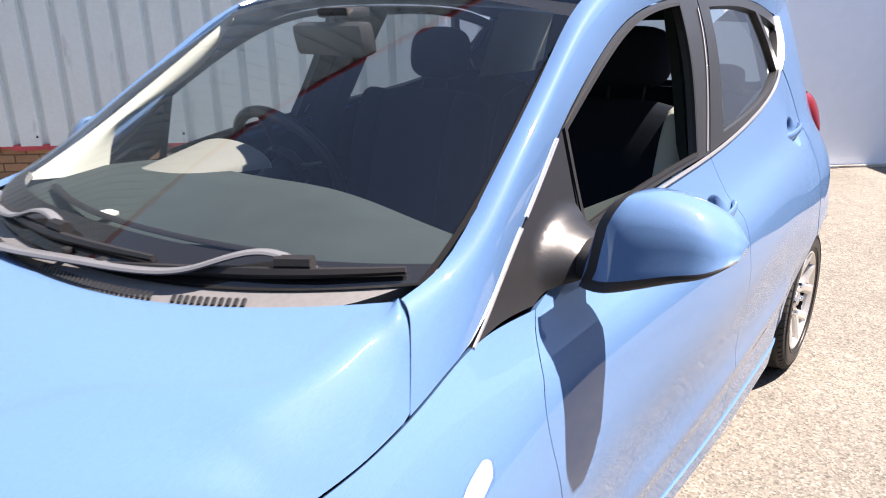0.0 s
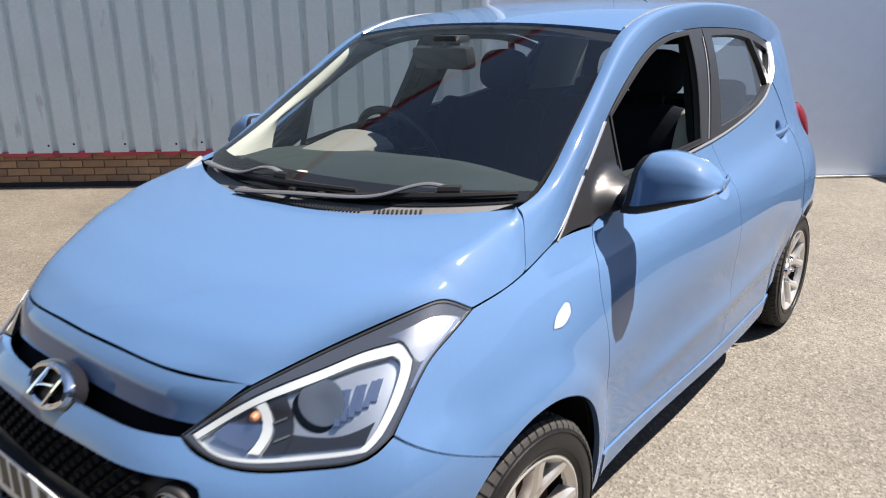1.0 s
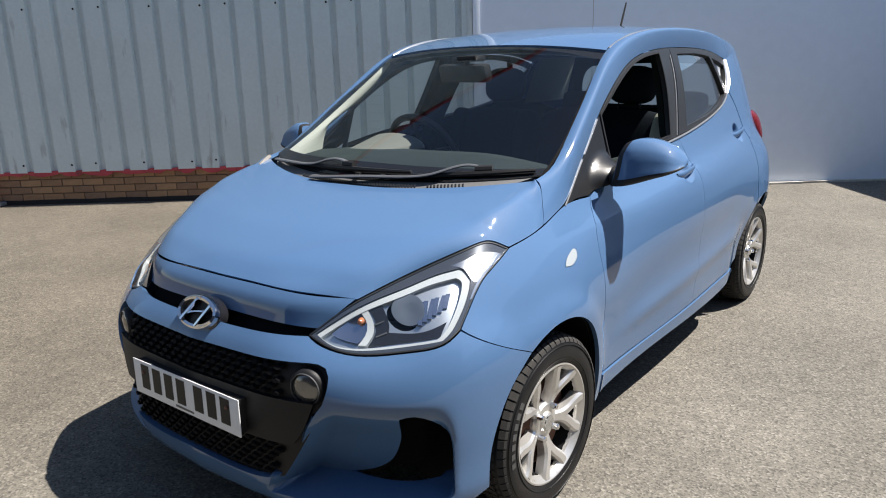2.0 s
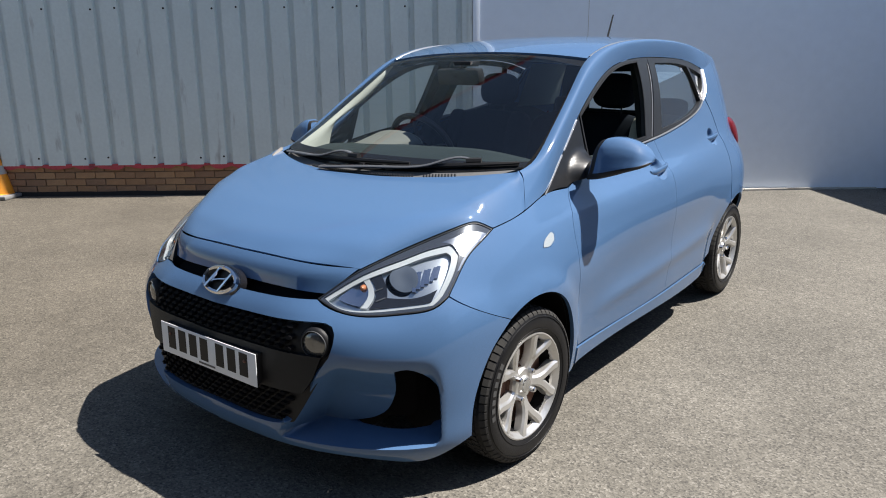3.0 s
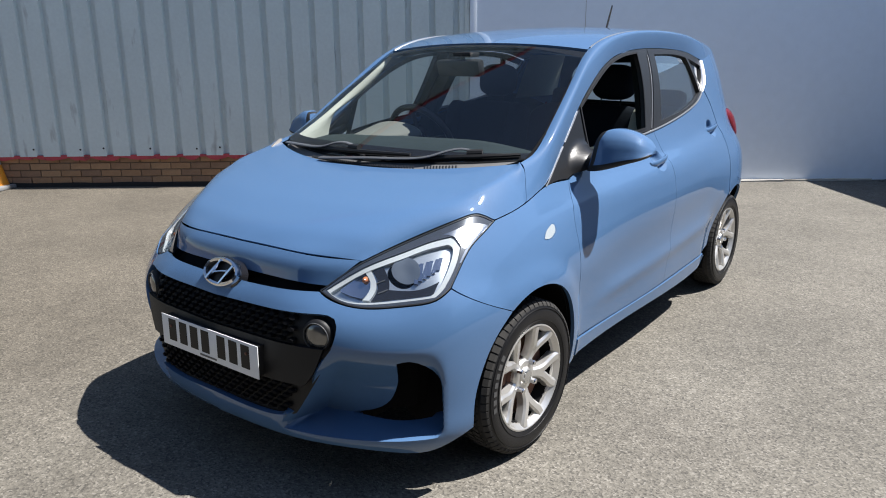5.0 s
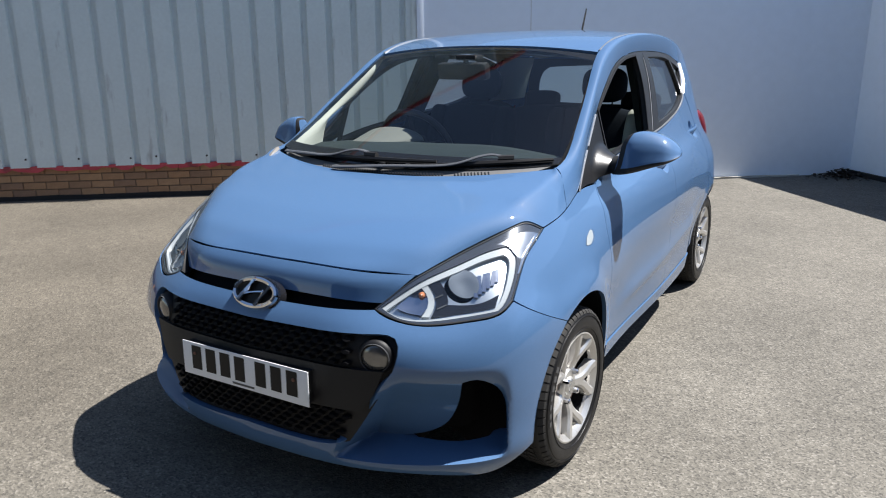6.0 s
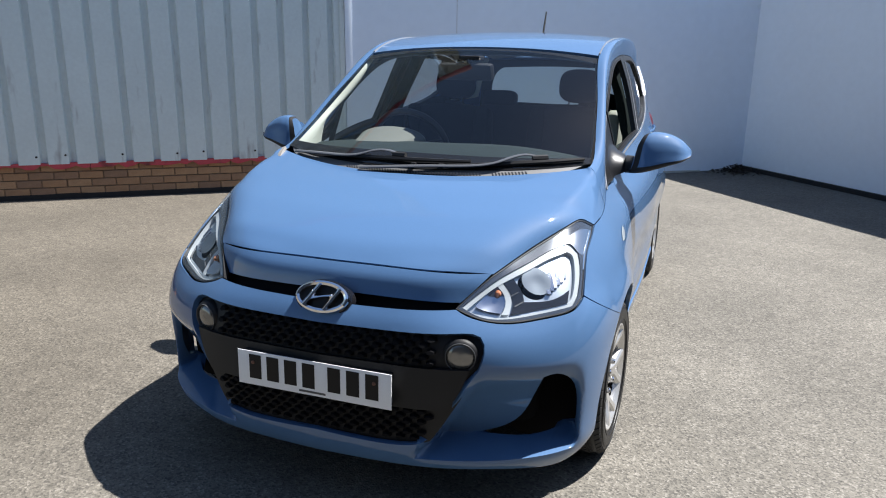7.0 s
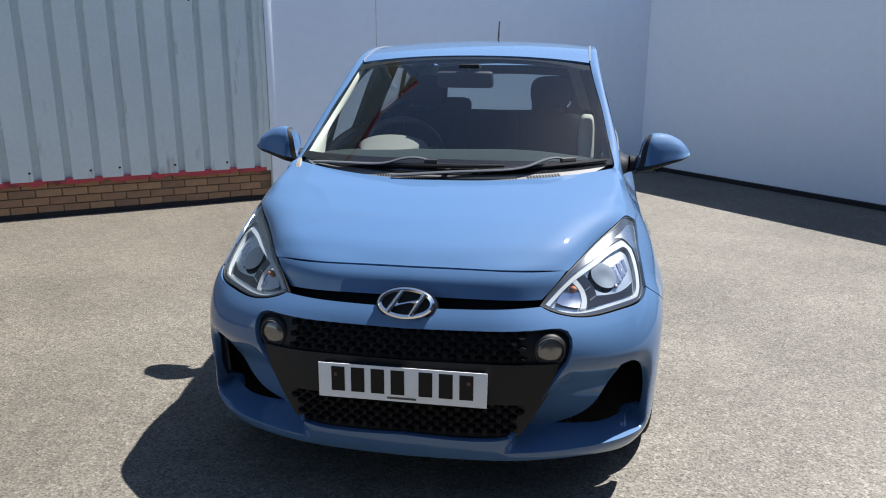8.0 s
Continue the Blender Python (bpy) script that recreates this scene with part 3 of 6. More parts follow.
# ---- panels of the body, each a part
CUT = 0.0009  # half of a panel gap
DOOR_LINE = [(0.425, 0.915), (0.372, 0.86), (0.335, 0.79), (0.338, 0.70), (0.36, 0.5), (0.392, 0.335)]
PILLAR_LINE = [(1.318, 0.29), (1.317, 0.50), (1.30, 0.75), (1.275, 0.92), (1.235, 1.035)]
BELT = [(0.425, 0.915), (0.70, 0.985), (1.235, 1.035)]
BELT_REAR = [(1.235, 1.035), (1.6, 1.072), (1.9, 1.115), (2.06, 1.165)]
ARCH_F = arc(0.0, 0.285, 0.335, 184, -14)


wing_top = curve1([-0.11, -0.01, 0.088, 0.15, 0.227, 0.30, 0.425], [0.8545, 0.869, 0.884, 0.896, 0.911, 0.918, 0.917])  # height of the wing's upper edge
HANDLES = ((1.175, 0.905), (2.075, 0.975))  # y and height of the door handles
# outline of the headlight on the nose surface, from the inner tip round
LAMP_UPPER = [(0.709, 0.823), (0.794, 0.857), (0.891, 0.881), (0.938, 0.879), (1.001, 0.856)]
LAMP_OUTER = [(1.001, 0.856), (0.933, 0.819), (0.899, 0.792), (0.880, 0.752), (0.868, 0.722), (0.853, 0.697)]
LAMP_LOWER = [(0.853, 0.697), (0.806, 0.672), (0.718, 0.657), (0.625, 0.650), (0.556, 0.659)]


def build_hood():
    """Crowned top between two raised creases, with a steep facet from each crease down to lamp, wing and pillar."""
    up = spl([(0.591, 0.767)] + LAMP_UPPER, 90)
    lamp = front(up[:, 0], up[:, 1] + 0.0016) + np.array((-0.0006, 0.0006, 0.0))
    wl = [tuple(p + np.array((-0.0015, 0.0, 0.002))) for p in side(np.array([-0.01, 0.04, 0.088]), wing_top(np.array([-0.01, 0.04, 0.088])))]
    lip = on_front((0.0, 0.7822), (0.15, 0.7816), (0.30, 0.7792), (0.42, 0.7750))
    e0 = [tuple(p) for p in front(np.array([a for a, b in lip]), np.array([b for a, b in lip]))]
    middle = [e0[0], (0, -0.520, 0.822), (0, -0.46, 0.852), (0, -0.38, 0.885), (0, -0.31, 0.907), (0, -0.215, 0.933), (0, -0.14, 0.950), (0, -0.075, 0.961), (0, -0.030, 0.968)]
    crease = [e0[3], (0.470, -0.468, 0.822), (0.512, -0.400, 0.855), (0.560, -0.308, 0.889), (0.596, -0.226, 0.913), (0.628, -0.130, 0.935), (0.643, -0.060, 0.952), (0.656, 0.040, 0.973), (0.638, 0.158, 1.003)]
    edge = np.concatenate([lamp, spl([tuple(lamp[-1])] + wl, 30)[1:], spl([wl[2], (0.692, 0.122, 0.942), (0.669, 0.146, 0.989), (0.641, 0.162, 1.0035)], 40)[1:]])
    at = [0] + [int(np.argmin(np.abs(lamp[:, 1] - y))) for y in (-0.44, -0.355, -0.255, -0.18)] + [89] + [int(np.argmin(np.abs(edge[:120, 1] - y))) for y in (-0.02, 0.065)] + [len(edge) - 1]
    n, t9 = 110, np.linspace(0, 1, 9)
    t = np.linspace(0, 1, n)
    weights = cardinal(t9)(t)
    C, K = weights @ np.array(middle), weights @ np.array(crease)
    ei = np.interp(t, t9, at)
    E = np.stack([np.interp(ei, np.arange(len(edge)), edge[:, k]) for k in range(3)], 1)
    cols = []
    for u in list(np.linspace(0, 0.94, 34)) + [0.972]:
        cols.append(np.stack([K[:, 0] * u, C[:, 1] + (K[:, 1] - C[:, 1]) * u**2.2, C[:, 2] + (K[:, 2] - C[:, 2]) * u**2.2], 1))
    # rounded crease, then the facet
    cols.append(K * 0.86 + cols[-1] * 0.07 + (K + (E - K) * 0.16) * 0.07)
    for f in (0.12, 0.24, 0.4, 0.55, 0.7, 0.85, 1.0):
        cols.append(K + (E - K) * f + np.array((0.004, -0.001, 0.006)) * math.sin(f * math.pi))
    rows = np.stack(cols, 1)
    # the crease softens towards the nose
    i0 = 28
    ln = np.concatenate([np.zeros((n, 1)), np.cumsum(np.linalg.norm(np.diff(rows[:, i0:], axis=1), axis=2), axis=1)], 1)
    q = (ln / ln[:, -1:])[:, :, None]
    A = rows[:, i0][:, None]
    H = (K + 0.12 * (K - (rows[:, i0] + E) / 2))[:, None]
    curve = (1 - q) ** 2 * A + 2 * q * (1 - q) * H + q**2 * E[:, None]
    soft = (1 - smoothstep(0.40, 0.72, t))[:, None, None]
    rows[:, i0:] = curve * soft + rows[:, i0:] * (1 - soft)
    # the leading edge follows the nose panel
    ex, ed = np.abs(rows[0, :, 0]), spl(e0 + [tuple(lamp[0])], 200)
    lead = np.stack([np.interp(ex, ed[:, 0], ed[:, k]) for k in range(3)], 1) - rows[0]
    rows = rows + lead[None] * np.exp(-((t / 0.07) ** 2))[:, None, None]
    full = np.concatenate([(rows * np.array((-1, 1, 1)))[:, :0:-1], rows], 1)
    return part("hood", rimmed(full, 0.008), PAINT, car)


def build_front():
    # panel over the slot, carrying the badge
    top = on_front((0.0, 0.779), (0.25, 0.777), (0.478, 0.770))
    tip = on_front((0.478, 0.770), (0.44, 0.727), (0.405, 0.692))
    low = on_front((0.405, 0.692), (0.25, 0.695), (0.0, 0.697))
    half = [np.array(s) for s in (top, tip, low)]
    mirror = [h[::-1] * np.array((-1, 1)) for h in half[::-1]]
    out = loop(*[list(map(tuple, s)) for s in (half + mirror)])

    def nose(w, z):
        p = front(w, z)
        p[:, 1] += 0.026 * np.clip((0.779 - np.asarray(z)) / 0.075, 0, 1.2) ** 1.35
        return p

    part("nose_panel", trimmed(inset(out, CUT), nose, 0.015, 0.02, out=(0, -1, 0)), PAINT, car)
    # dark slot between nose panel and bumper
    slot = loop(on_front((-0.42, 0.715), (0, 0.73), (0.42, 0.715)), on_front((0.42, 0.715), (0.425, 0.665)), on_front((0.425, 0.665), (0, 0.65), (-0.425, 0.665)), on_front((-0.425, 0.665), (-0.42, 0.715)))
    part("nose_slot", trimmed(slot, front, 0.04, 0.0, back=0.056, out=(0, -1, 0)), VOID, car)
    # bumper skin
    r = []
    r.append(on_front((0.0, 0.677), (0.22, 0.679), (0.405, 0.685)))
    r.append(on_front((0.405, 0.685)) + [(0.500, 0.674)] + [(a, b - 0.004) for a, b in LAMP_LOWER[::-1]][:-1] + [(0.853, 0.694)])
    r.append([(0.853, 0.694), (0.93, 0.636), (1.0, 0.578)])
    edge = [(woy(-math.sqrt(0.335**2 - (z - 0.285) ** 2), z), z) for z in (0.578, 0.52, 0.44, 0.36, 0.29, 0.225)]
    r[-1][-1] = edge[0]
    r.append(edge)
    r.append([edge[-1], (0.84, 0.195), (0.78, 0.174), (0.72, 0.175)])
    r.append([(0.72, 0.175), (0.60, 0.195), (0.45, 0.200), (0.0, 0.200)])
    m = [[(-a, b) for a, b in s[::-1]] for s in r[::-1]]
    out = loop(*r, *m)
    g = []
    g.append(on_front((0.0, 0.622), (0.25, 0.624), (0.44, 0.630)))
    g.append(on_front((0.44, 0.630), (0.488, 0.620), (0.505, 0.580), (0.495, 0.530)))
    g.append(on_front((0.495, 0.530), (0.44, 0.44), (0.385, 0.345), (0.355, 0.300)))
    g.append(on_front((0.355, 0.300), (0.32, 0.288), (0.0, 0.288)))
    gm = [[(-a, b) for a, b in s[::-1]] for s in g[::-1]]
    grille_hole = loop(*g, *gm)
    v = []
    v.append([(0.695, 0.488), (0.733, 0.497), (0.762, 0.475), (0.788, 0.41), (0.797, 0.34), (0.790, 0.282)])
    v.append([(0.790, 0.282), (0.72, 0.262), (0.60, 0.258), (0.50, 0.266)])
    v.append([(0.50, 0.266), (0.57, 0.285), (0.625, 0.325), (0.66, 0.40), (0.695, 0.488)])
    vent_l = loop(*v)
    vent_r = vent_l * np.array((-1, 1))
    bumper = part("bumper", trimmed(inset(out, CUT), front_shaped, 0.011, 0.02, holes=[grille_hole, vent_l, vent_r], out=(0, -1, 0)), PAINT, car)
    # grille: surround, two mesh fields of small raised cells
    part("grille_surround", trimmed(inset(grille_hole, -0.012), front, 0.03, 0.0, back=0.022, out=(0, -1, 0)), BLACK, bumper)
    cell = bmesh.new()
    for z0, z1 in ((0.535, 0.612), (0.300, 0.395)):
        row = 0
        z = z0
        while z < z1:
            x = -0.40 + (0.021 if row % 2 else 0)
            while x < 0.40:
                lim = 0.40 if z > 0.5 else 0.34 + (z - 0.3) * 0.35
                if abs(x) < lim and math.hypot(abs(x) - 0.436, z + 0.004 - 0.561) > 0.074:
                    w = [wof(x - 0.014, z), wof(x + 0.014, z)]
                    p = front(np.array([w[0], w[1], wof(x, z)] * 2), np.array([z, z, z - 0.005, z + 0.009, z + 0.009, z + 0.014]))
                    p = p + np.array((0, 0.018, 0))
                    q = p + np.array((0, -0.010, 0)) * np.array((1, 1, 1))
                    order = (0, 2, 1, 4, 5, 3)
                    a = [cell.verts.new(p[i]) for i in order]
                    c = p.mean(0)
                    b = [cell.verts.new(c + (q[i] - c) * np.array((0.72, 1, 0.6)) + np.array((0, -0.003, 0))) for i in order]
                    for i in range(6):
                        cell.faces.new((a[i], a[(i + 1) % 6], b[(i + 1) % 6], b[i]))
                    cell.faces.new(b)
                x += 0.042
            z += 0.0172
            row += 1
    tagged(part("grille_mesh", cell, GRILLE, bumper, smooth=0), kind="stuff")
    # smooth band between the two fields, behind the plate
    band = loop(on_front((-0.47, 0.527), (0, 0.528), (0.47, 0.527)), on_front((0.47, 0.527), (0.44, 0.45), (0.405, 0.400)), on_front((0.405, 0.400), (0, 0.402), (-0.405, 0.400)), on_front((-0.405, 0.400), (-0.44, 0.45), (-0.47, 0.527)))
    part("grille_band", trimmed(band, front, 0.03, 0.015, back=0.006, out=(0, -1, 0)), BLACK, bumper)
    for s in (1, -1):
        part("vent_recess", trimmed(inset(vent_l, -0.010), front, 0.03, 0.0, back=0.165, flip=s, out=(0, -1, 0)), VOID, bumper)
        # fog lamp: dark bezel, bright ring, lens
        cx, cz = 0.436, 0.561
        y = front(np.array([wof(cx, cz)]), np.array([cz]))[0, 1]
        m = Matrix.Translation((s * cx, y + 0.026, cz)) @ Matrix.Rotation(radians(s * 14), 4, "Z") @ Matrix.Rotation(radians(90), 4, "X")
        lamp = part("fog_lamp", lathe([(0.053, -0.03), (0.053, 0.0), (0.049, 0.006), (0.045, 0.009), (0.044, -0.012)], m), BLACK, car, "round fog lamp in a black bezel")
        part("bezel", lathe([(0.0445, 0.004), (0.0440, 0.013), (0.0425, 0.013), (0.0420, 0.004)], m), SATIN, lamp)
        part("lens", lathe([(0.0425, 0.003), (0.036, 0.010), (0.022, 0.014), (0.001, 0.016)], m), FOGLENS, lamp)
    # badge
    bd = Matrix.Translation((0.000, -0.670, 0.690)) @ Matrix.Rotation(radians(90 - 30), 4, "X")
    bm = bmesh.new()
    ring = []
    for a in np.linspace(0, 2 * math.pi, 48, endpoint=False):
        ring.append([bd @ Vector((math.cos(a) * (0.088 + dx), math.sin(a) * (0.049 + dx), dz)) for dx, dz in ((0.002, -0.010), (0.0, 0.006), (-0.006, 0.010), (-0.013, 0.007), (-0.015, -0.006))])
    ring.append(ring[0])
    grid_mesh(ring, 1, bm)
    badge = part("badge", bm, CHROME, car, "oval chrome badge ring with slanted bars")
    bm = bmesh.new()
    fan = [bm.verts.new(bd @ Vector((math.cos(a) * 0.080, math.sin(a) * 0.042, -0.002))) for a in np.linspace(0, 2 * math.pi, 40, endpoint=False)]
    bm.faces.new(fan)
    part("backing", bm, INK, badge)
    bm = bmesh.new()
    pl = [bm.verts.new(bd @ Vector((math.cos(a) * 0.095, math.sin(a) * 0.056, -0.008))) for a in np.linspace(0, 2 * math.pi, 40, endpoint=False)]
    lw = [bm.verts.new(bd @ Vector((math.cos(a) * 0.096, math.sin(a) * 0.057, -0.035))) for a in np.linspace(0, 2 * math.pi, 40, endpoint=False)]
    bm.faces.new(pl)
    for i in range(40):
        bm.faces.new((pl[i], pl[(i + 1) % 40], lw[(i + 1) % 40], lw[i]))
    part("plinth", bm, GLOSSBLACK, badge)
    for pts in ([(-0.056, -0.030), (-0.036, 0.002), (-0.014, 0.038)], [(0.014, -0.038), (0.036, -0.002), (0.056, 0.030)], [(-0.034, -0.008), (0.0, 0.002), (0.034, 0.008)]):
        part("bar", tube([bd @ Vector((a, b, 0.005)) for a, b in pts], [0.014, 0.013, 0.010] if pts[0][0] < -0.04 else [0.010, 0.013, 0.014] if pts[0][0] > 0 else [0.009, 0.007, 0.009], 8, 12, flat=0.6), CHROME, badge)
    # number plate: white sheet, characters as plain dark bars, small dealer line
    pm = Matrix.Translation((0.0, -0.746, 0.457)) @ Matrix.Rotation(radians(90 - 1), 4, "X")
    bm = bmesh.new()
    box(bm, (-0.26, -0.0555, 0.0), (0.26, 0.0555, 0.003), pm, bevel=0.0012)
    plate = part("number_plate", bm, PLATE, car, "white number plate with dark bars", smooth=40)
    for i, x in enumerate((-0.198, -0.136, -0.074, -0.012, 0.074, 0.136, 0.198)):
        bm = bmesh.new()
        box(bm, (x - 0.021, -0.033, 0.0032), (x + 0.021, 0.0455, 0.0040), pm)
        part("bar", bm, INK, plate, smooth=0)
    bm = bmesh.new()
    box(bm, (-0.045, -0.0475, 0.0032), (0.045, -0.041, 0.0038), pm)
    part("bar", bm, SATIN, plate, smooth=0)
    for x in (-0.205, 0.205):
        part("screw_cap", lathe([(0.006, 0.003), (0.005, 0.006), (0.0005, 0.007)], pm @ Matrix.Translation((x, 0.02, 0.001)), 12), RUST, plate)
    bm = bmesh.new()
    box(bm, (-0.25, -0.05, -0.03), (0.25, 0.05, -0.0035), pm)
    part("plate_holder", bm, BLACK, plate, smooth=0)


def front_shaped(w, z):
    """Nose surface with the pressed hollows of the lower bumper and the lip."""
    p = front(w, z)
    a = np.abs(np.asarray(w, float))
    z = np.asarray(z, float)
    # lower lip stands out; a hollow between grille and side vents
    near = 1.09 * (0.355 + 0.61 * (z - 0.30))
    hollow = (0.058 * smoothstep(0, 0.14, 0.525 - z) + 0.080 * np.clip((0.525 - z) / 0.25, 0, 1)) * smoothstep(near - 0.005, near + 0.05, a) * (1 - smoothstep(0.76, 0.83, a)) * smoothstep(0.230, 0.264, z)
    p = p + np.stack([0 * a, hollow, 0 * a], -1)
    return p


def build_headlight(s):
    tip = on_front((0.403, 0.688))
    cols = tip + [(0.540, 0.735), (0.591, 0.767)]
    out = loop(cols, [(0.591, 0.767)] + LAMP_UPPER, LAMP_OUTER, LAMP_LOWER + tip, step=0.012)
    q = lambda d: inset(out, d)
    way = dict(flip=s, out=(0.3, -1, 0))
    lens = part("headlight", trimmed(q(0.0015), front, 0.022, 0.003, back=-0.001, **way), LENS, car, "clear headlight with white light guide")
    lens.visible_shadow = False
    disc = np.array([(0.703 + 0.042 * math.cos(a), 0.738 + 0.035 * math.sin(a)) for a in np.linspace(0, 2 * math.pi, 28, endpoint=False)])
    part("housing", trimmed(q(0.001), front, 0.03, 0.0, holes=[disc], back=0.024, **way), LAMPGREY, lens)

    def bowl(w, z):
        p = front(w, z)
        r2 = ((np.asarray(w) - 0.703) / 0.042) ** 2 + ((np.asarray(z) - 0.738) / 0.035) ** 2
        p[:, 1] += 0.0235 + 0.004 * np.clip(1 - r2, 0, 1) ** 2
        return p

    part("reflector", trimmed(disc, bowl, 0.010, 0.0, **way), SMOKE, lens)
    # thin black seal under the lens edge, wider below
    part("seal", trimmed(q(0.0), front, 0.02, 0.02, holes=[q(0.0028)], back=0.004, **way), BLACK, lens)
    # bright guide that frames the bowl
    guide_out = loop([(0.496, 0.692), (0.606, 0.757), (0.711, 0.797), (0.770, 0.819), (0.836, 0.831)], [(0.836, 0.831), (0.864, 0.815), (0.868, 0.770), (0.860, 0.737), (0.836, 0.701), (0.803, 0.679)], [(0.803, 0.679), (0.701, 0.667), (0.615, 0.660), (0.549, 0.668), (0.496, 0.692)], step=0.012)
    part("light_guide", trimmed(guide_out, front, 0.02, 0.016, holes=[inset(guide_out, 0.0115) + np.array((-0.0095, -0.0070))], back=0.011, **way), WHITEPLAST, lens)
    # grey bezel round the guide, brighter where it runs up to the wing
    part("bezel", trimmed(q(0.0015), front, 0.02, 0.0, holes=[inset(guide_out, -0.0005)], back=0.007, **way), BEZEL, lens)
    up = loop([(0.800, 0.836), (0.850, 0.850), (0.894, 0.859), (0.935, 0.857)], [(0.935, 0.857), (0.970, 0.846), (0.915, 0.818)], [(0.915, 0.818), (0.885, 0.795), (0.862, 0.812)], [(0.862, 0.812), (0.845, 0.828), (0.800, 0.836)], step=0.012)

    def scooped(w, z):
        p = front(w, z)
        p[:, 1] -= 0.0040 * np.sin(np.clip((np.asarray(w) - 0.80) / 0.17, 0, 1) * math.pi) * np.clip(1 - ((np.asarray(z) - 0.836) / 0.03) ** 2, 0, 1)
        return p

    part("reflector", trimmed(up, scooped, 0.014, 0.002, back=0.0065, **way), TIP, lens)
    edge = loop([(0.972, 0.848), (0.930, 0.822), (0.897, 0.793), (0.880, 0.760)], [(0.880, 0.760), (0.874, 0.758)], [(0.874, 0.758), (0.888, 0.794), (0.920, 0.822), (0.955, 0.846)], [(0.955, 0.846), (0.972, 0.848)], step=0.012)
    part("trim_line", trimmed(edge, front, 0.012, 0.003, back=0.0045, **way), SILVER, lens)
    # white wall between indicator and main bowl, then a dark louvred one
    div = loop([(0.598, 0.742), (0.612, 0.722), (0.613, 0.695), (0.600, 0.672)], [(0.600, 0.672), (0.618, 0.671)], [(0.618, 0.671), (0.629, 0.695), (0.628, 0.722), (0.616, 0.748)], [(0.616, 0.748), (0.598, 0.742)], step=0.010)
    part("divider", trimmed(div, front, 0.02, 0.03, back=0.013, **way), WHITEPLAST, lens)
    blk = loop([(0.619, 0.748), (0.632, 0.722), (0.633, 0.695), (0.622, 0.671)], [(0.622, 0.671), (0.654, 0.675)], [(0.654, 0.675), (0.664, 0.70), (0.664, 0.725), (0.652, 0.758)], [(0.652, 0.758), (0.619, 0.748)], step=0.010)
    part("divider", trimmed(blk, front, 0.02, 0.03, back=0.016, **way), GLOSSBLACK, lens)
    for w0, z0 in ((0.640, 0.716), (0.646, 0.692)):
        fin = loop([(w0 - 0.010, z0 - 0.005), (w0 + 0.014, z0 + 0.004)], [(w0 + 0.014, z0 + 0.004), (w0 + 0.014, z0 + 0.007)], [(w0 + 0.014, z0 + 0.007), (w0 - 0.010, z0 - 0.002)], [(w0 - 0.010, z0 - 0.002), (w0 - 0.010, z0 - 0.005)], step=0.01)
        part("fin", trimmed(fin, front, 0.01, 0.008, back=0.013, **way), SATIN, lens)
    # dark floor of the main bowl
    fl = loop([(0.652, 0.674), (0.70, 0.679), (0.80, 0.690)], [(0.80, 0.690), (0.822, 0.722)], [(0.822, 0.722), (0.74, 0.700), (0.655, 0.700)], [(0.655, 0.700), (0.652, 0.674)], step=0.012)
    part("floor", trimmed(fl, front, 0.02, 0.004, back=0.021, **way), GLOSSBLACK, lens)
    # stepped bright reflector beside the round bowl
    for k in range(6):
        w0, w1 = 0.738 + 0.0125 * k, 0.7495 + 0.0125 * k
        zl, zt = 0.716 + 0.0065 * k, 0.764 + 0.003 * k
        face = loop([(w0, zl), (w1, zl)], [(w1, zl), (w1, zt)], [(w1, zt), (w0, zt)], [(w0, zt), (w0, zl)], step=0.01)

        def tilted(w, z, k=k, zl=zl):
            p = front(w, z)
            t = np.asarray(z) - zl
            p[:, 1] += (0.15 if k % 2 else 0.35) * t + 0.002 * k
            return p

        part("facet", trimmed(face, tilted, 0.012, 0.012, back=0.014, **way), FACET, lens)
    # indicator bowl with amber bulb
    ind = loop([(0.534, 0.694), (0.570, 0.720), (0.598, 0.737)], [(0.598, 0.737), (0.609, 0.718), (0.610, 0.697), (0.597, 0.676)], [(0.597, 0.676), (0.562, 0.682), (0.534, 0.694)], step=0.010)

    def scoop(w, z):
        p = front(w, z)
        p[:, 1] += 0.012 * np.clip(1 - ((np.asarray(w) - 0.58) / 0.045) ** 2 - ((np.asarray(z) - 0.705) / 0.035) ** 2, 0, 1)
        return p

    part("reflector", trimmed(ind, scoop, 0.010, 0.0, back=0.0125, **way), FACET, lens)
    c = front(np.array([0.590]), np.array([0.713]))[0]
    mm = Matrix.Translation((c[0] * s, c[1] + 0.016, c[2])) @ Matrix.Rotation(radians(s * 18), 4, "Z") @ Matrix.Rotation(radians(90), 4, "X")
    part("bulb", lathe([(0.0095, -0.020), (0.0095, -0.002), (0.006, 0.005), (0.0005, 0.007)], mm, 14), AMBER, lens)


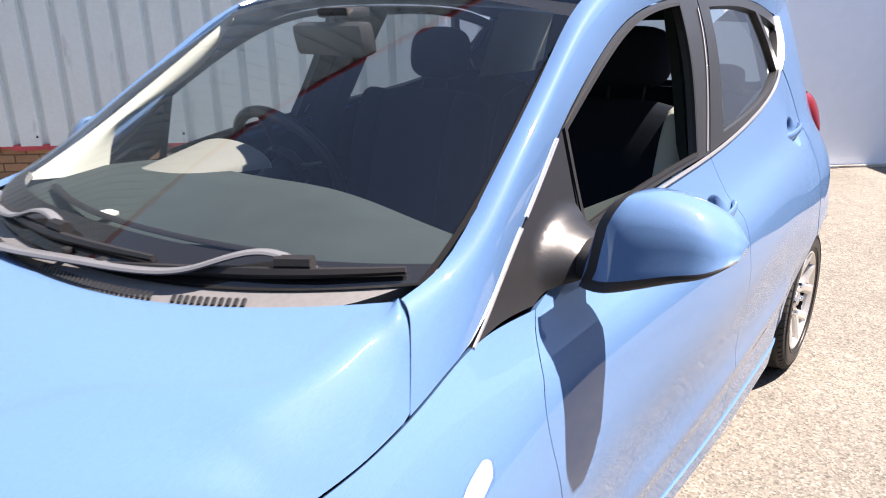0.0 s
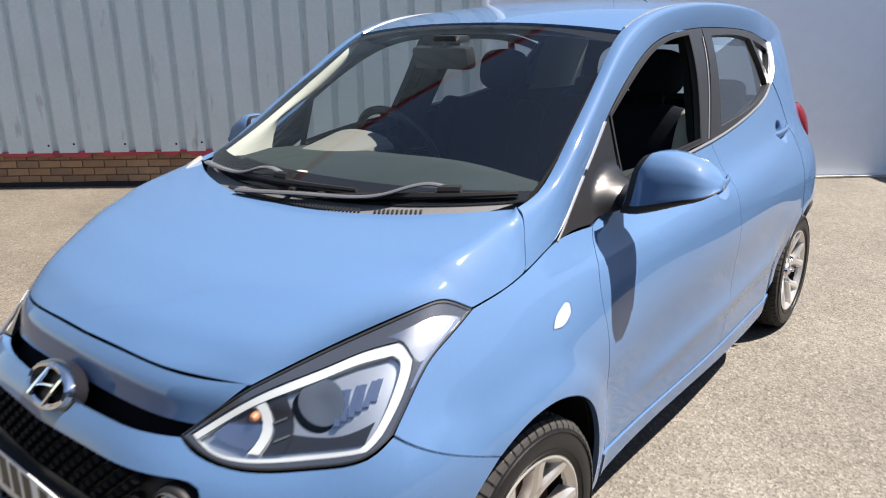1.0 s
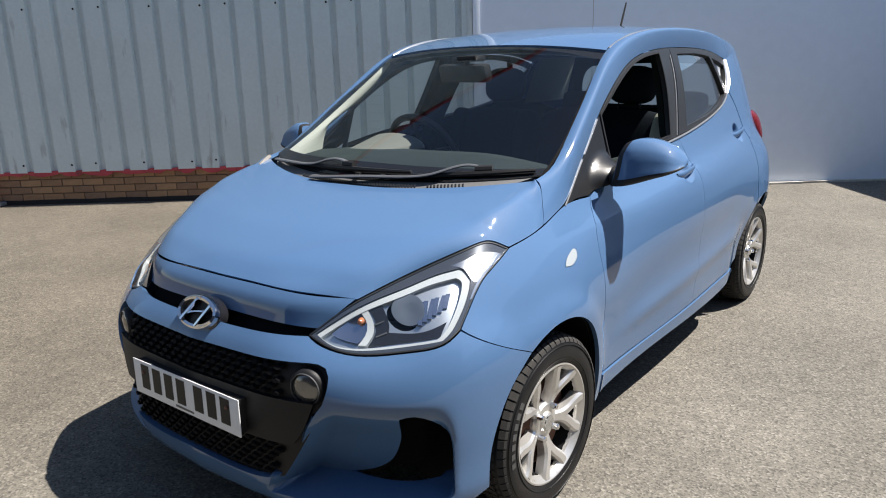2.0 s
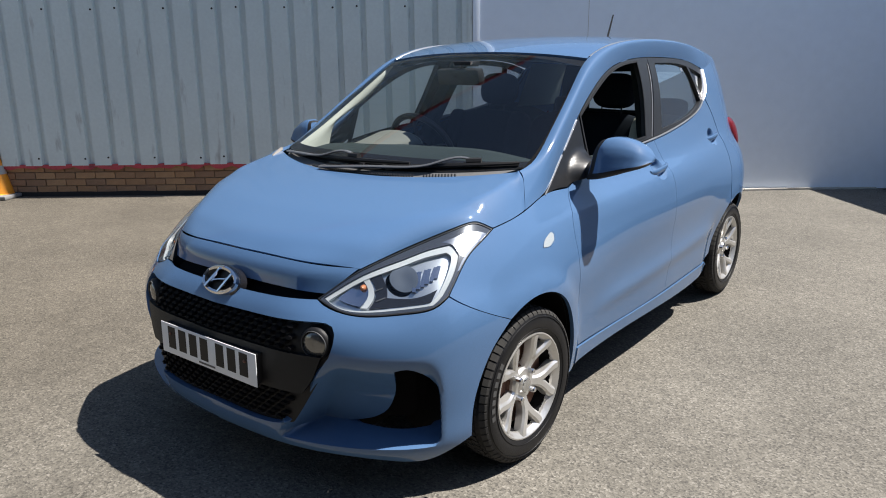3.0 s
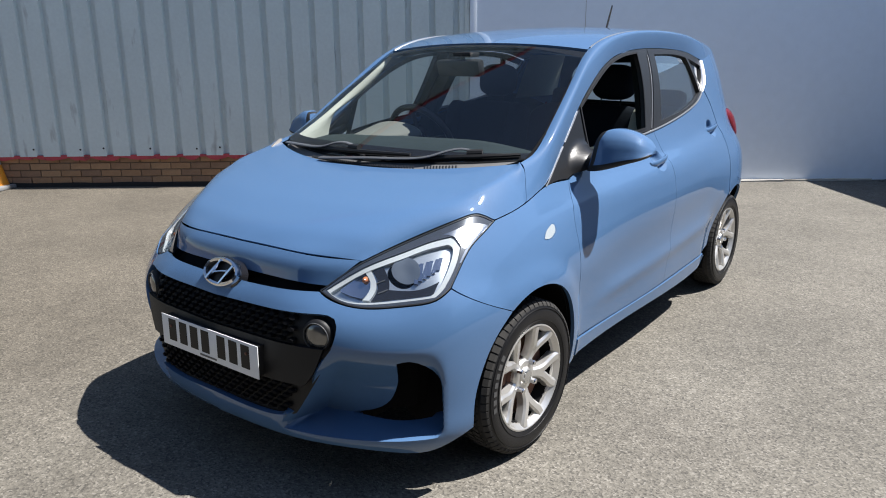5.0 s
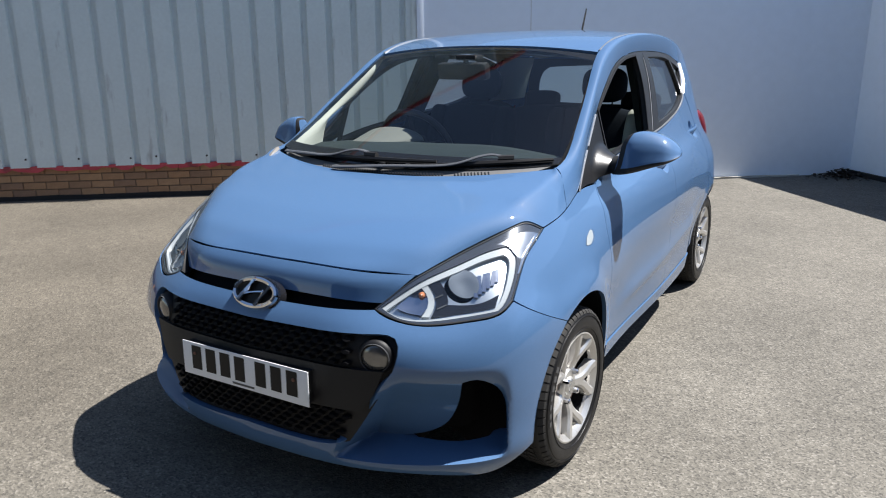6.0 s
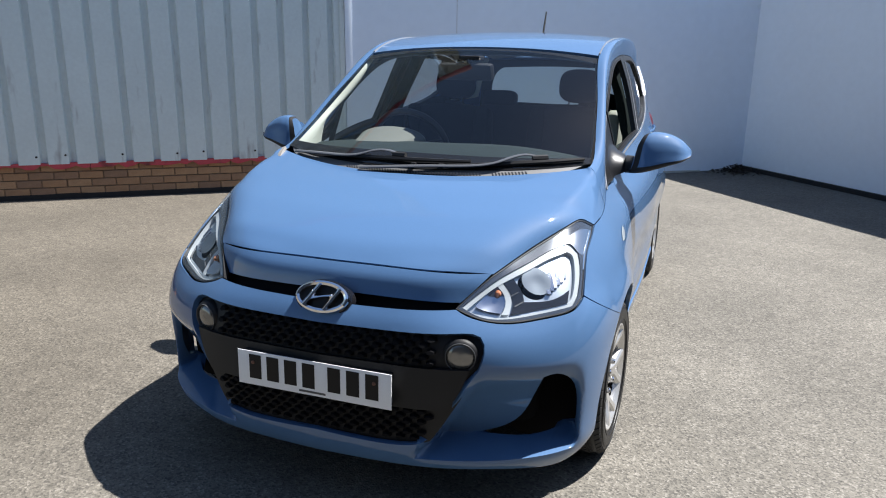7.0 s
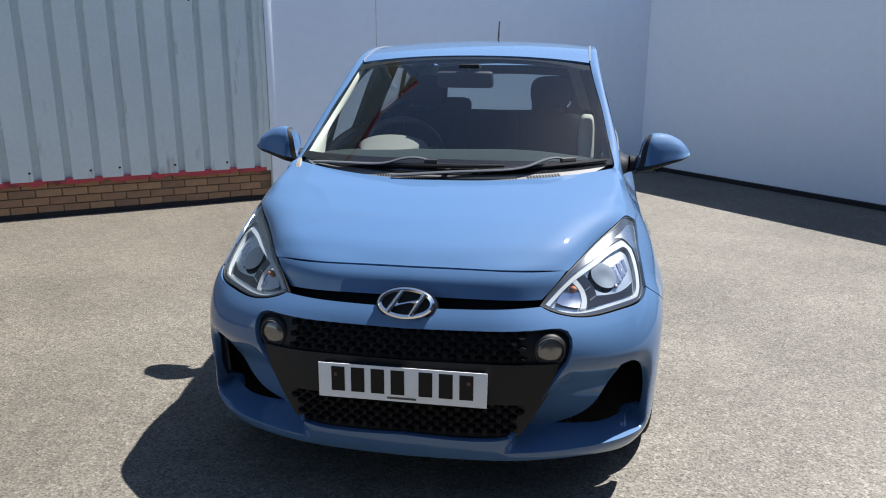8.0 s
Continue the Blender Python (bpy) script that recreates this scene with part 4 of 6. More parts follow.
def build_flank(s):
    # front wing
    lamp_wz = spl(LAMP_OUTER, 28) + np.array((0.0012, -0.0006))
    line_wz = spl([tuple(lamp_wz[-1]), (0.9305, 0.6362), (woy(-math.sqrt(0.335**2 - 0.293**2), 0.578) + 0.0005, 0.5785)], 20)
    hl = [(p[1], p[2]) for p in front(lamp_wz[:, 0], lamp_wz[:, 1])]
    bl = [(p[1], p[2]) for p in front(line_wz[:, 0], line_wz[:, 1])]
    arch = [p for p in ARCH_F if p[0] > bl[-1][0] or p[1] < bl[-1][1]]
    a0 = math.degrees(math.atan2(bl[-1][1] - 0.285, bl[-1][0]))
    arch = arc(0.0, 0.285, math.hypot(bl[-1][0], bl[-1][1] - 0.285), a0, a0 - 4, 2)[:1] + arc(0.0, 0.285, 0.335, a0 - 8, -14, 30)
    low = [arch[-1], (0.388, 0.212)]
    dl = [(0.388, 0.212)] + DOOR_LINE[::-1]
    top = [DOOR_LINE[0]] + [(y, float(wing_top(y)[0])) for y in (0.30, 0.227, 0.15, 0.088, 0.04, -0.01)] + [hl[0]]
    wing = loop(hl, bl, arch, low, dl, top)
    # the wing meets lamp and bumper flush
    ewz = np.concatenate([lamp_wz, line_wz[1:]])
    edge = front(ewz[:, 0], ewz[:, 1])
    off = edge[:, 0] - side(edge[:, 1], edge[:, 2])[:, 0]

    def wing_surface(y, z):
        p = side(y, z)
        d = np.hypot(np.asarray(y)[:, None] - edge[None, :, 1], np.asarray(z)[:, None] - edge[None, :, 2])
        k = np.exp(-((d / (d.min(1)[:, None] + 0.004)) ** 2)) + 1e-12
        near = np.exp(-((d.min(1) / 0.07) ** 2))
        p[:, 0] += near * (k * off).sum(1) / k.sum(1)
        return p

    part("front_wing", trimmed(inset(wing, CUT), wing_surface, 0.026, 0.015, flip=s, out=(1, 0, 0)), PAINT, car)
    # inner arches
    for cy in (0.0, 2.385):
        rows = []
        for a in np.linspace(-20, 200, 28):
            c, q = math.cos(radians(a)), math.sin(radians(a))
            lip = side(np.array([cy + 0.337 * c]), np.array([max(0.16, 0.285 + 0.337 * q)]))[0, 0] - 0.006
            rows.append([(x, cy + r * c, 0.285 + r * q) for x, r in ((lip, 0.337), (lip - 0.02, 0.345), (0.55, 0.345), (0.45, 0.30))])
        part("wheel_arch_liner", grid_mesh(rows, s), VOID, car)
    # side repeater
    y, z = 0.137, 0.777
    lens = loop([(y - 0.045, z - 0.018), (y - 0.03, z + 0.000), (y + 0.03, z + 0.024)], [(y + 0.03, z + 0.024), (y + 0.046, z + 0.016), (y + 0.04, z - 0.006)], [(y + 0.04, z - 0.006), (y + 0.0, z - 0.022), (y - 0.045, z - 0.018)], step=0.008)
    rep = part("side_repeater", trimmed(lens, side, 0.012, 0.012, back=-0.007, flip=s, out=(1, 0, 0)), LENS, car, "clear side repeater lamp")
    part("reflector", trimmed(inset(lens, 0.002), side, 0.012, 0.0, back=-0.002, flip=s, out=(1, 0, 0)), WHITEPLAST, rep)
    rep.visible_shadow = False
    # front door
    sill_f, sill_r = (0.41, 0.292), (1.318, 0.29)
    fd = loop(DOOR_LINE, [DOOR_LINE[-1], sill_f], [sill_f, (0.85, 0.283), sill_r], PILLAR_LINE, BELT[::-1])
    cups = [np.array([(hy + 0.062 * math.cos(a), hz + 0.047 * math.sin(a)) for a in np.linspace(0, 2 * math.pi, 32, endpoint=False)]) for hy, hz in HANDLES]
    door = part("front_door", trimmed(inset(fd, CUT), side, 0.024, 0.03, holes=cups[:1], flip=s, out=(1, 0, 0)), PAINT, car)
    # rear door
    ra = arc(2.385, 0.285, 0.355, 174, 118, 14)
    rd = loop([sill_r, (1.6, 0.295), (1.94, 0.30)], [(1.94, 0.30)] + ra[0:1], ra, [ra[-1], (2.22, 0.70), (2.245, 0.90), (2.20, 1.09), (2.10, 1.19)], [(2.10, 1.19), (2.06, 1.165)], BELT_REAR[::-1], PILLAR_LINE[::-1])
    rdoor = part("rear_door", trimmed(inset(rd, CUT), side, 0.024, 0.03, holes=cups[1:], flip=s, out=(1, 0, 0)), PAINT, car)
    # sill
    sl = loop([(0.392, 0.288), (0.41, 0.286), (1.2, 0.282), (1.94, 0.294)], [(1.94, 0.294), (1.99, 0.268)], [(1.99, 0.268), (1.90, 0.236), (1.2, 0.222), (0.39, 0.218)], [(0.39, 0.218), (0.392, 0.288)])
    part("sill", trimmed(inset(sl, CUT), side, 0.03, 0.04, back=-0.005, flip=s, out=(1, 0, 0)), PAINT, car)
    # quarter panel with the rear pillar
    rr = arc(2.385, 0.285, 0.335, 118, -10, 26)
    qp = loop(rr, [rr[-1], (2.78, 0.22)], [(2.78, 0.22), (2.86, 0.45), (2.85, 0.7), (2.80, 0.92)], [(2.80, 0.92), (2.74, 1.10), (2.62, 1.38)], [(2.62, 1.38), (2.40, 1.375), (2.21, 1.345)], [(2.21, 1.345), (2.175, 1.25), (2.11, 1.195)], [(2.11, 1.195), (2.21, 1.09), (2.25, 0.90), (2.226, 0.70), rr[0]])
    part("rear_wing", trimmed(inset(qp, CUT), side, 0.03, 0.015, flip=s, out=(1, 0, 0)), PAINT, car)
    # tail lamp wrapping the rear corner
    rows = []
    for t in np.linspace(0.0, 1.0, 16):
        z = 1.045 - 0.165 * t
        fat = math.sin(math.pi * (0.04 + 0.92 * t) ** 0.75) ** 0.6
        y = 2.635 + 0.07 * t
        x = side(np.array([y]), np.array([z]))[0, 0] - 0.012
        rows.append([(s * (x + 0.040 * fat * math.cos(a)), y + 0.070 * fat * math.sin(a), z) for a in np.linspace(-1.7, 1.7, 20)])
    part("tail_lamp", grid_mesh(rows), REDLAMP, car, "red tail lamp wrapping the corner")
    # window frames in satin black
    f_out = [(0.630, 1.164), (0.78, 1.262), (0.98, 1.352), (1.20, 1.392), (1.40, 1.402)]
    r_out = [(1.40, 1.402), (1.80, 1.395), (2.05, 1.372), (2.21, 1.335)]
    sail = loop([(0.425, 0.919), (0.33, 0.921), (0.247, 0.910)], [(0.247, 0.910), (0.31, 0.938), (0.393, 0.987), (0.476, 1.044), (0.556, 1.104), (0.630, 1.164)], [(0.630, 1.164), (0.641, 1.172)], [(0.641, 1.172), (0.634, 1.08), (0.622, 0.976)], [(0.622, 0.976), (0.53, 0.950), (0.425, 0.919)])

    def sail_surface(y, z):
        p = side(y, z)
        y, z = np.asarray(y, float), np.asarray(z, float)
        k = np.clip(1 - np.hypot((y - 0.560 - 0.5 * (z - 0.975)) / 0.105, (z - 0.972) / 0.075), 0, 1)
        p[:, 0] += 0.066 * smoothstep(0.0, 0.80, k)
        return p

    part("sail_panel", trimmed(inset(sail, CUT), sail_surface, 0.011, 0.02, flip=s, out=(1, 0, 0)), SAIL, door, "satin black mirror sail with moulded foot")
    for p0, p1 in (((0.250, 0.9), (0.470, 1.0)), ((0.476, 1.0), (0.629, 1.2))):
        ln = spl([(0.247, 0.911), (0.31, 0.939), (0.393, 0.988), (0.476, 1.045), (0.556, 1.105), (0.630, 1.165)], 80)
        sel = ln[(ln[:, 0] >= p0[0]) & (ln[:, 0] <= p1[0])]
        pts = side(sel[:, 0], sel[:, 1])
        part("bright_strip", tube([(a * s + 0.001 * s, b, c) for a, b, c in pts[::3]], 0.0028, 6, 20), SILVERSTRIP, door)
    fo = loop([(0.626, 0.976), (0.638, 1.08), (0.645, 1.172)], [(0.645, 1.172), (0.630, 1.164)], f_out, [f_out[-1], (1.385, 1.32), (1.31, 1.16), (1.238, 1.038)], [(1.238, 1.038), (0.95, 1.020), (0.626, 0.976)])
    fg = loop([(0.638, 0.995), (0.644, 1.09), (0.650, 1.172)], [(0.650, 1.172), (0.80, 1.258), (0.99, 1.342), (1.16, 1.376), (1.27, 1.384)], [(1.27, 1.384), (1.235, 1.23), (1.16, 1.048)], [(1.16, 1.048), (0.90, 1.030), (0.638, 0.995)])
    part("window_frame", trimmed(inset(fo, CUT), side, 0.03, 0.02, holes=[fg], flip=s, out=(1, 0, 0)), FRAMEBLACK, door)
    part("window_seal", trimmed(inset(fg, -0.003), side, 0.02, 0.008, holes=[inset(fg, 0.005)], back=-0.003, flip=s, out=(1, 0, 0)), BLACK, door)
    ro = loop([(1.242, 1.040), (1.315, 1.16), (1.39, 1.32), (1.405, 1.402)], r_out, [r_out[-1], (2.175, 1.245), (2.105, 1.19)], [(2.105, 1.19), (2.055, 1.167)] + BELT_REAR[:0:-1][1:] + [(1.242, 1.040)])
    rg = loop([(1.36, 1.072), (1.43, 1.22), (1.475, 1.375)], [(1.475, 1.375), (1.78, 1.372), (1.94, 1.356)], [(1.94, 1.356), (2.00, 1.25), (2.035, 1.172)], [(2.035, 1.172), (1.88, 1.128), (1.36, 1.072)])
    rq = loop([(1.975, 1.350), (2.10, 1.325), (2.175, 1.305)], [(2.175, 1.305), (2.13, 1.25), (2.075, 1.205)], [(2.075, 1.205), (2.02, 1.28), (1.975, 1.350)])
    part("window_frame", trimmed(inset(ro, CUT), side, 0.03, 0.02, holes=[rg, rq], flip=s, out=(1, 0, 0)), FRAMEBLACK, rdoor)
    for o in (rg, rq):
        part("window_pane", trimmed(inset(o, -0.006), side, 0.04, 0.0, back=0.012, flip=s, out=(1, 0, 0)), REARGLASS, rdoor)
    if s < 0:
        part("window_pane", trimmed(inset(fg, -0.006), side, 0.04, 0.0, back=0.012, flip=s, out=(1, 0, 0)), SIDEGLASS, door)
    # bright edge of the window channel behind the front window
    ch = spl([(1.222, 1.046), (1.292, 1.16), (1.358, 1.30), (1.380, 1.372)], 14)
    part("channel_strip", tube([(p[0] * s + 0.002 * s, p[1], p[2]) for p in side(ch[:, 0], ch[:, 1])], 0.0022, 6, 30), SILVERSTRIP, door)
    # bright-edged waist strip
    wl = [(0.60, 0.968), (0.9, 1.008), (1.235, 1.036), (1.6, 1.073), (1.9, 1.117), (2.06, 1.168), (2.15, 1.245), (2.195, 1.325)]
    pts = side(np.array([p[0] for p in spl(wl, 40)]), np.array([p[1] for p in spl(wl, 40)])) + np.array((0.004, 0, 0))
    part("waist_strip", tube([(p[0] * s, p[1], p[2]) for p in pts], 0.0045, 6, 40), SILVERSTRIP, car)
    tl = spl([(2.065, 1.172), (2.12, 1.212), (2.165, 1.270), (2.195, 1.335)], 24)
    pts = side(tl[:, 0], tl[:, 1]) + np.array((0.005, 0, 0))
    part("quarter_trim", tube([(p[0] * s, p[1], p[2]) for p in pts], [0.006, 0.013, 0.015, 0.013], 10, 30, flat=0.5), BRIGHTTRIM, car, "bright metal trim behind the rear quarter window")
    # door handles: scooped cup and bow grip
    for (hy, hz), cup, dr in zip(HANDLES, cups, (door, rdoor)):
        def dish(y, z, hy=hy, hz=hz):
            p = side(y, z)
            r = np.hypot((np.asarray(y) - hy) / 0.062, (np.asarray(z) - hz) / 0.047)
            p[:, 0] -= 0.034 * (1 - smoothstep(0.25, 1.0, r))
            return p

        part("handle_cup", trimmed(cup, dish, 0.009, 0.0, flip=s, out=(1, 0, 0)), PAINT, dr)
        c = side(np.array([hy]), np.array([hz]))[0]
        m = Matrix.Translation((c[0] * s, hy, hz)) @ Matrix.Rotation(radians(s * 10), 4, "Y")
        rows = []
        for u in np.linspace(-1, 1, 18):
            th = 0.015 * (1 - 0.3 * abs(u) ** 3)
            rows.append([m @ Vector((s * (0.014 - 0.015 * abs(u) ** 3.5 + 0.007 * math.cos(a)), u * 0.092, 0.010 * u + th * math.sin(a))) for a in np.linspace(0, 2 * math.pi, 14, endpoint=False)])
        part("door_handle", grid_mesh(rows, 1, None, True), PAINT, dr)


def build_roof():
    # pillar and roof rail, one long panel a side
    inner = [(0.645, 0.163, 1.007), (0.648, 0.205, 1.016), (0.645, 0.265, 1.033), (0.623, 0.412, 1.120), (0.603, 0.546, 1.210), (0.574, 0.693, 1.304), (0.552, 0.845, 1.395), (0.552, 1.10, 1.461), (0.560, 1.5, 1.486), (0.552, 1.9, 1.477), (0.518, 2.3, 1.444), (0.458, 2.60, 1.40)]
    outer = [tuple(p) for p in side(np.array([0.089, 0.12, 0.15, 0.19, 0.225]), wing_top([0.089, 0.12, 0.15, 0.19, 0.225]) + 0.002)]
    for y, z in ((0.31, 0.941), (0.393, 0.990), (0.476, 1.047), (0.556, 1.107), (0.630, 1.167), (0.78, 1.264), (0.98, 1.354), (1.20, 1.394), (1.45, 1.404), (1.80, 1.397), (2.05, 1.374), (2.21, 1.344), (2.60, 1.36)):
        p = side(np.array([y]), np.array([z]))[0]
        outer.append(tuple(p))
    n = 60
    a, b = spl(inner, n), spl(outer, n)
    # pair the two lines by how far along the car they are
    ya, yb = a[:, 1], b[:, 1]
    t = np.linspace(0, 1, n)
    yy = 0.160 + (2.60 - 0.160) * t
    ai = np.stack([np.interp(yy, ya, a[:, k]) for k in range(3)], 1)
    yo = 0.087 + (2.60 - 0.087) * t
    bi = np.stack([np.interp(yo, yb, b[:, k]) for k in range(3)], 1)
    rows = []
    for u in np.linspace(0, 1, 17):
        bul = 1 - ((0.35 - u) / 0.35) ** 1.7 if u < 0.35 else 1 - ((u - 0.35) / 0.65) ** 1.4
        grow = smoothstep(0.0, 0.12, t)
        rows.append(ai * (1 - u) + bi * u + np.stack([0.022 * bul * grow, bul * (0.014 * (1 - grow) - 0.008 * (1 - t) * grow), bul * (0.020 + 0.004 * grow)], 1))
    for s in (1, -1):
        part("roof_rail", rimmed(rows, 0.014, up=(1, 0, 0.5), flip=s), PAINT, car)
    # roof skin between the rails
    rows = []
    for k, y in enumerate(np.linspace(0, 1, 30)):
        yc = 0.806 + (2.66 - 0.806) * y
        ye = 0.856 + (2.60 - 0.856) * y
        e = np.array([np.interp(ye, ya, a[:, j]) for j in range(3)])
        zc = curve1([0.80, 1.1, 1.5, 1.9, 2.3, 2.66], [1.430, 1.485, 1.515, 1.514, 1.486, 1.425])(yc)[0]
        row = []
        for u in np.linspace(-1, 1, 31):
            au = abs(u)
            row.append((u * (e[0] - 0.004), yc + (ye - yc) * au**2.4, zc + (e[2] - 0.001 - zc) * au**2.3))
        rows.append(row)
    part("roof", rimmed(rows, 0.02), PAINT, car)
    for s in (1, -1):
        pts = [np.array([np.interp(y, ya, a[:, j]) for j in range(3)]) for y in np.linspace(0.87, 2.55, 12)]
        part("roof_strip", tube([(p[0] * s, p[1], p[2] - 0.002) for p in pts], 0.006, 6, 30), SILVERSTRIP, car)
    # aerial
    part("aerial", tube([(-0.012, 2.215, 1.495), (-0.014, 2.26, 1.575), (-0.015, 2.305, 1.662)], [0.006, 0.006, 0.0045], 8, 20), BLACK, car, "slim black roof aerial")
    part("aerial_foot", lathe([(0.03, -0.01), (0.026, 0.008), (0.012, 0.018), (0.0005, 0.02)], Matrix.Translation((-0.012, 2.21, 1.49)), 20), BLACK, car)
    # inner roof lining
    rows2 = [[(p[0] * 0.97, p[1], p[2] - 0.035) for p in r] for r in rows]
    part("headliner", grid_mesh(rows2), LINER, car)


def build_glass():
    o = loop([(-1, 0.0), (0, 0.0), (1, 0.0)], [(1, 0.0), (1, 1)], [(1, 1), (0, 1), (-1, 1)], [(-1, 1), (-1, 0)], step=0.05)
    ws = part("windscreen", trimmed(inset(o, 0.012), screen, 0.06, 0.006, flip=1, out=(0, -1, 1)), WINDSCREEN, car, "raked clear windscreen with black border")
    ws.visible_shadow = False
    hole = loop([(-0.986, 0.075), (-0.6, 0.095), (0, 0.105), (0.6, 0.09), (0.986, 0.07)], [(0.986, 0.07), (0.991, 0.94)], [(0.991, 0.94), (0.6, 0.975), (0, 0.98), (-0.6, 0.975), (-0.991, 0.94)], [(-0.991, 0.94), (-0.986, 0.075)], step=0.04)
    o = loop([(-1.0, 0.012), (0, 0.008), (1.0, 0.012)], [(1.0, 0.012), (1.0, 1.0)], [(1.0, 1.0), (0, 1.0), (-1.0, 1.0)], [(-1.0, 1.0), (-1.0, 0.012)], step=0.05)
    part("frit_border", trimmed(o, screen, 0.05, 0.0, holes=[hole], back=0.005, out=(0, -1, 1)), VOID, ws)
    # cowl panel between hood and glass
    co = loop([(-1.02, 0.06), (-0.9, -0.015), (-0.5, -0.038), (0, -0.045), (0.5, -0.038), (0.9, -0.015), (1.02, 0.06)], [(1.02, 0.06), (0.6, 0.025), (0, 0.012), (-0.6, 0.025), (-1.02, 0.06)], step=0.04)
    cowl = part("cowl", trimmed(co, screen, 0.04, 0.02, back=0.008, out=(0, -1, 1)), COWL, car)
    bm = bmesh.new()
    for i in range(62):
        u = -0.40 + i * 0.0175
        if 0.43 < u < 0.49:
            continue
        v = -0.024
        p = screen(np.array([u]), np.array([v]))[0]
        m = Matrix.Translation((p[0], p[1], p[2] + 0.002)) @ Matrix.Rotation(radians(30), 4, "X") @ Matrix.Rotation(radians(28), 4, "Z")
        box(bm, (-0.0028, -0.007, -0.003), (0.0028, 0.007, 0.0012), m)
    tagged(part("cowl_slats", bm, FRAMEBLACK, cowl, smooth=0), kind="stuff")
    # wipers: flat arm with a raised elbow, and the blade
    def on(u, v, lift):
        p = screen(np.array([u]), np.array([v]))[0]
        return p + np.array((0, -0.5, 0.85)) * lift

    arms = (
        ([(-0.86, -0.012, 0.004), (-0.72, 0.004, 0.010), (-0.55, 0.022, 0.010), (-0.36, 0.042, 0.012), (-0.27, 0.066, 0.018), (-0.16, 0.074, 0.020), (-0.076, 0.060, 0.014)], [(-0.62, 0.022, 0.006), (-0.1, 0.044, 0.007), (0.352, 0.048, 0.007)]),
        ([(-0.30, -0.030, 0.008), (-0.1, -0.010, 0.010), (0.15, 0.010, 0.010), (0.47, 0.028, 0.012), (0.555, 0.052, 0.018), (0.65, 0.074, 0.020), (0.735, 0.058, 0.014)], [(0.20, 0.014, 0.006), (0.75, 0.040, 0.007), (0.955, 0.040, 0.007)]),
    )
    for a_pts, b_pts in arms:
        arm = part("wiper", tube([on(*p) for p in a_pts], [0.014, 0.014, 0.013, 0.012, 0.011, 0.011, 0.010], 8, 40, flat=0.45), WIPER, car, "dark windscreen wiper")
        part("blade", tube([on(*p) for p in b_pts], [0.007, 0.010, 0.006], 6, 24), BLACK, arm)
        part("blade_clip", tube([on(a_pts[-1][0] - 0.05, a_pts[-1][1], 0.012), on(a_pts[-1][0] + 0.03, a_pts[-1][1], 0.012)], 0.013, 8, 6), BLACK, arm)
    for x in (0.02, 0.19):
        p = screen(np.array([x]), np.array([0.02]))[0]
        bm = bmesh.new()
        box(bm, (-0.010, -0.008, -0.004), (0.010, 0.008, 0.007), Matrix.Translation(tuple(p + np.array((0, 0, 0.004)))), bevel=0.003)
        part("washer_jet", bm, BLACK, cowl)


def build_pillar_caps():
    # pale plate at the foot of the far pillar
    a = spl([(-0.606, 0.078, 0.986), (-0.616, 0.112, 1.002), (-0.624, 0.150, 1.016)], 8)
    b = spl([(-0.640, 0.084, 0.962), (-0.643, 0.120, 0.982), (-0.645, 0.156, 1.000)], 8)
    part("pillar_cap", rimmed([a, (a + b) / 2 + np.array((-0.003, -0.003, 0.005)), b], 0.012, up=(-1, -0.5, 0.5)), CAP, car)


def build_rear():
    # tailgate with its window, and the rear bumper
    def back(u, z):
        z = np.asarray(z, float)
        y = curve1([0.22, 0.45, 0.7, 0.92, 1.1, 1.38], [2.78, 2.86, 2.85, 2.80, 2.74, 2.62])(z)
        half = side(y, z)[..., 0]
        u = np.asarray(u, float)
        return np.stack([half * u, y + 0.06 * (1 - np.abs(u) ** 2.6), z], -1)

    o = loop([(-1, 0.22), (1, 0.22)], [(1, 0.22), (1, 0.8), (1, 1.39)], [(1, 1.39), (-1, 1.39)], [(-1, 1.39), (-1, 0.8), (-1, 0.22)], step=0.05)
    h = loop([(-0.70, 1.06), (0, 1.05), (0.70, 1.06)], [(0.70, 1.06), (0.86, 1.12), (0.84, 1.28), (0.72, 1.345)], [(0.72, 1.345), (0, 1.355), (-0.72, 1.345)], [(-0.72, 1.345), (-0.84, 1.28), (-0.86, 1.12), (-0.70, 1.06)], step=0.04)
    gate = part("tailgate", trimmed(o, back, 0.06, 0.03, holes=[h], out=(0, 1, 0)), PAINT, car)
    part("rear_window", trimmed(inset(h, -0.01), back, 0.08, 0.0, back=0.01, out=(0, 1, 0)), TAILGLASS, gate)
    part("tailgate_trim", trimmed(inset(o, 0.01), back, 0.06, 0.0, holes=[inset(h, 0.02)], back=0.04, out=(0, 1, 0)), DASH, gate)


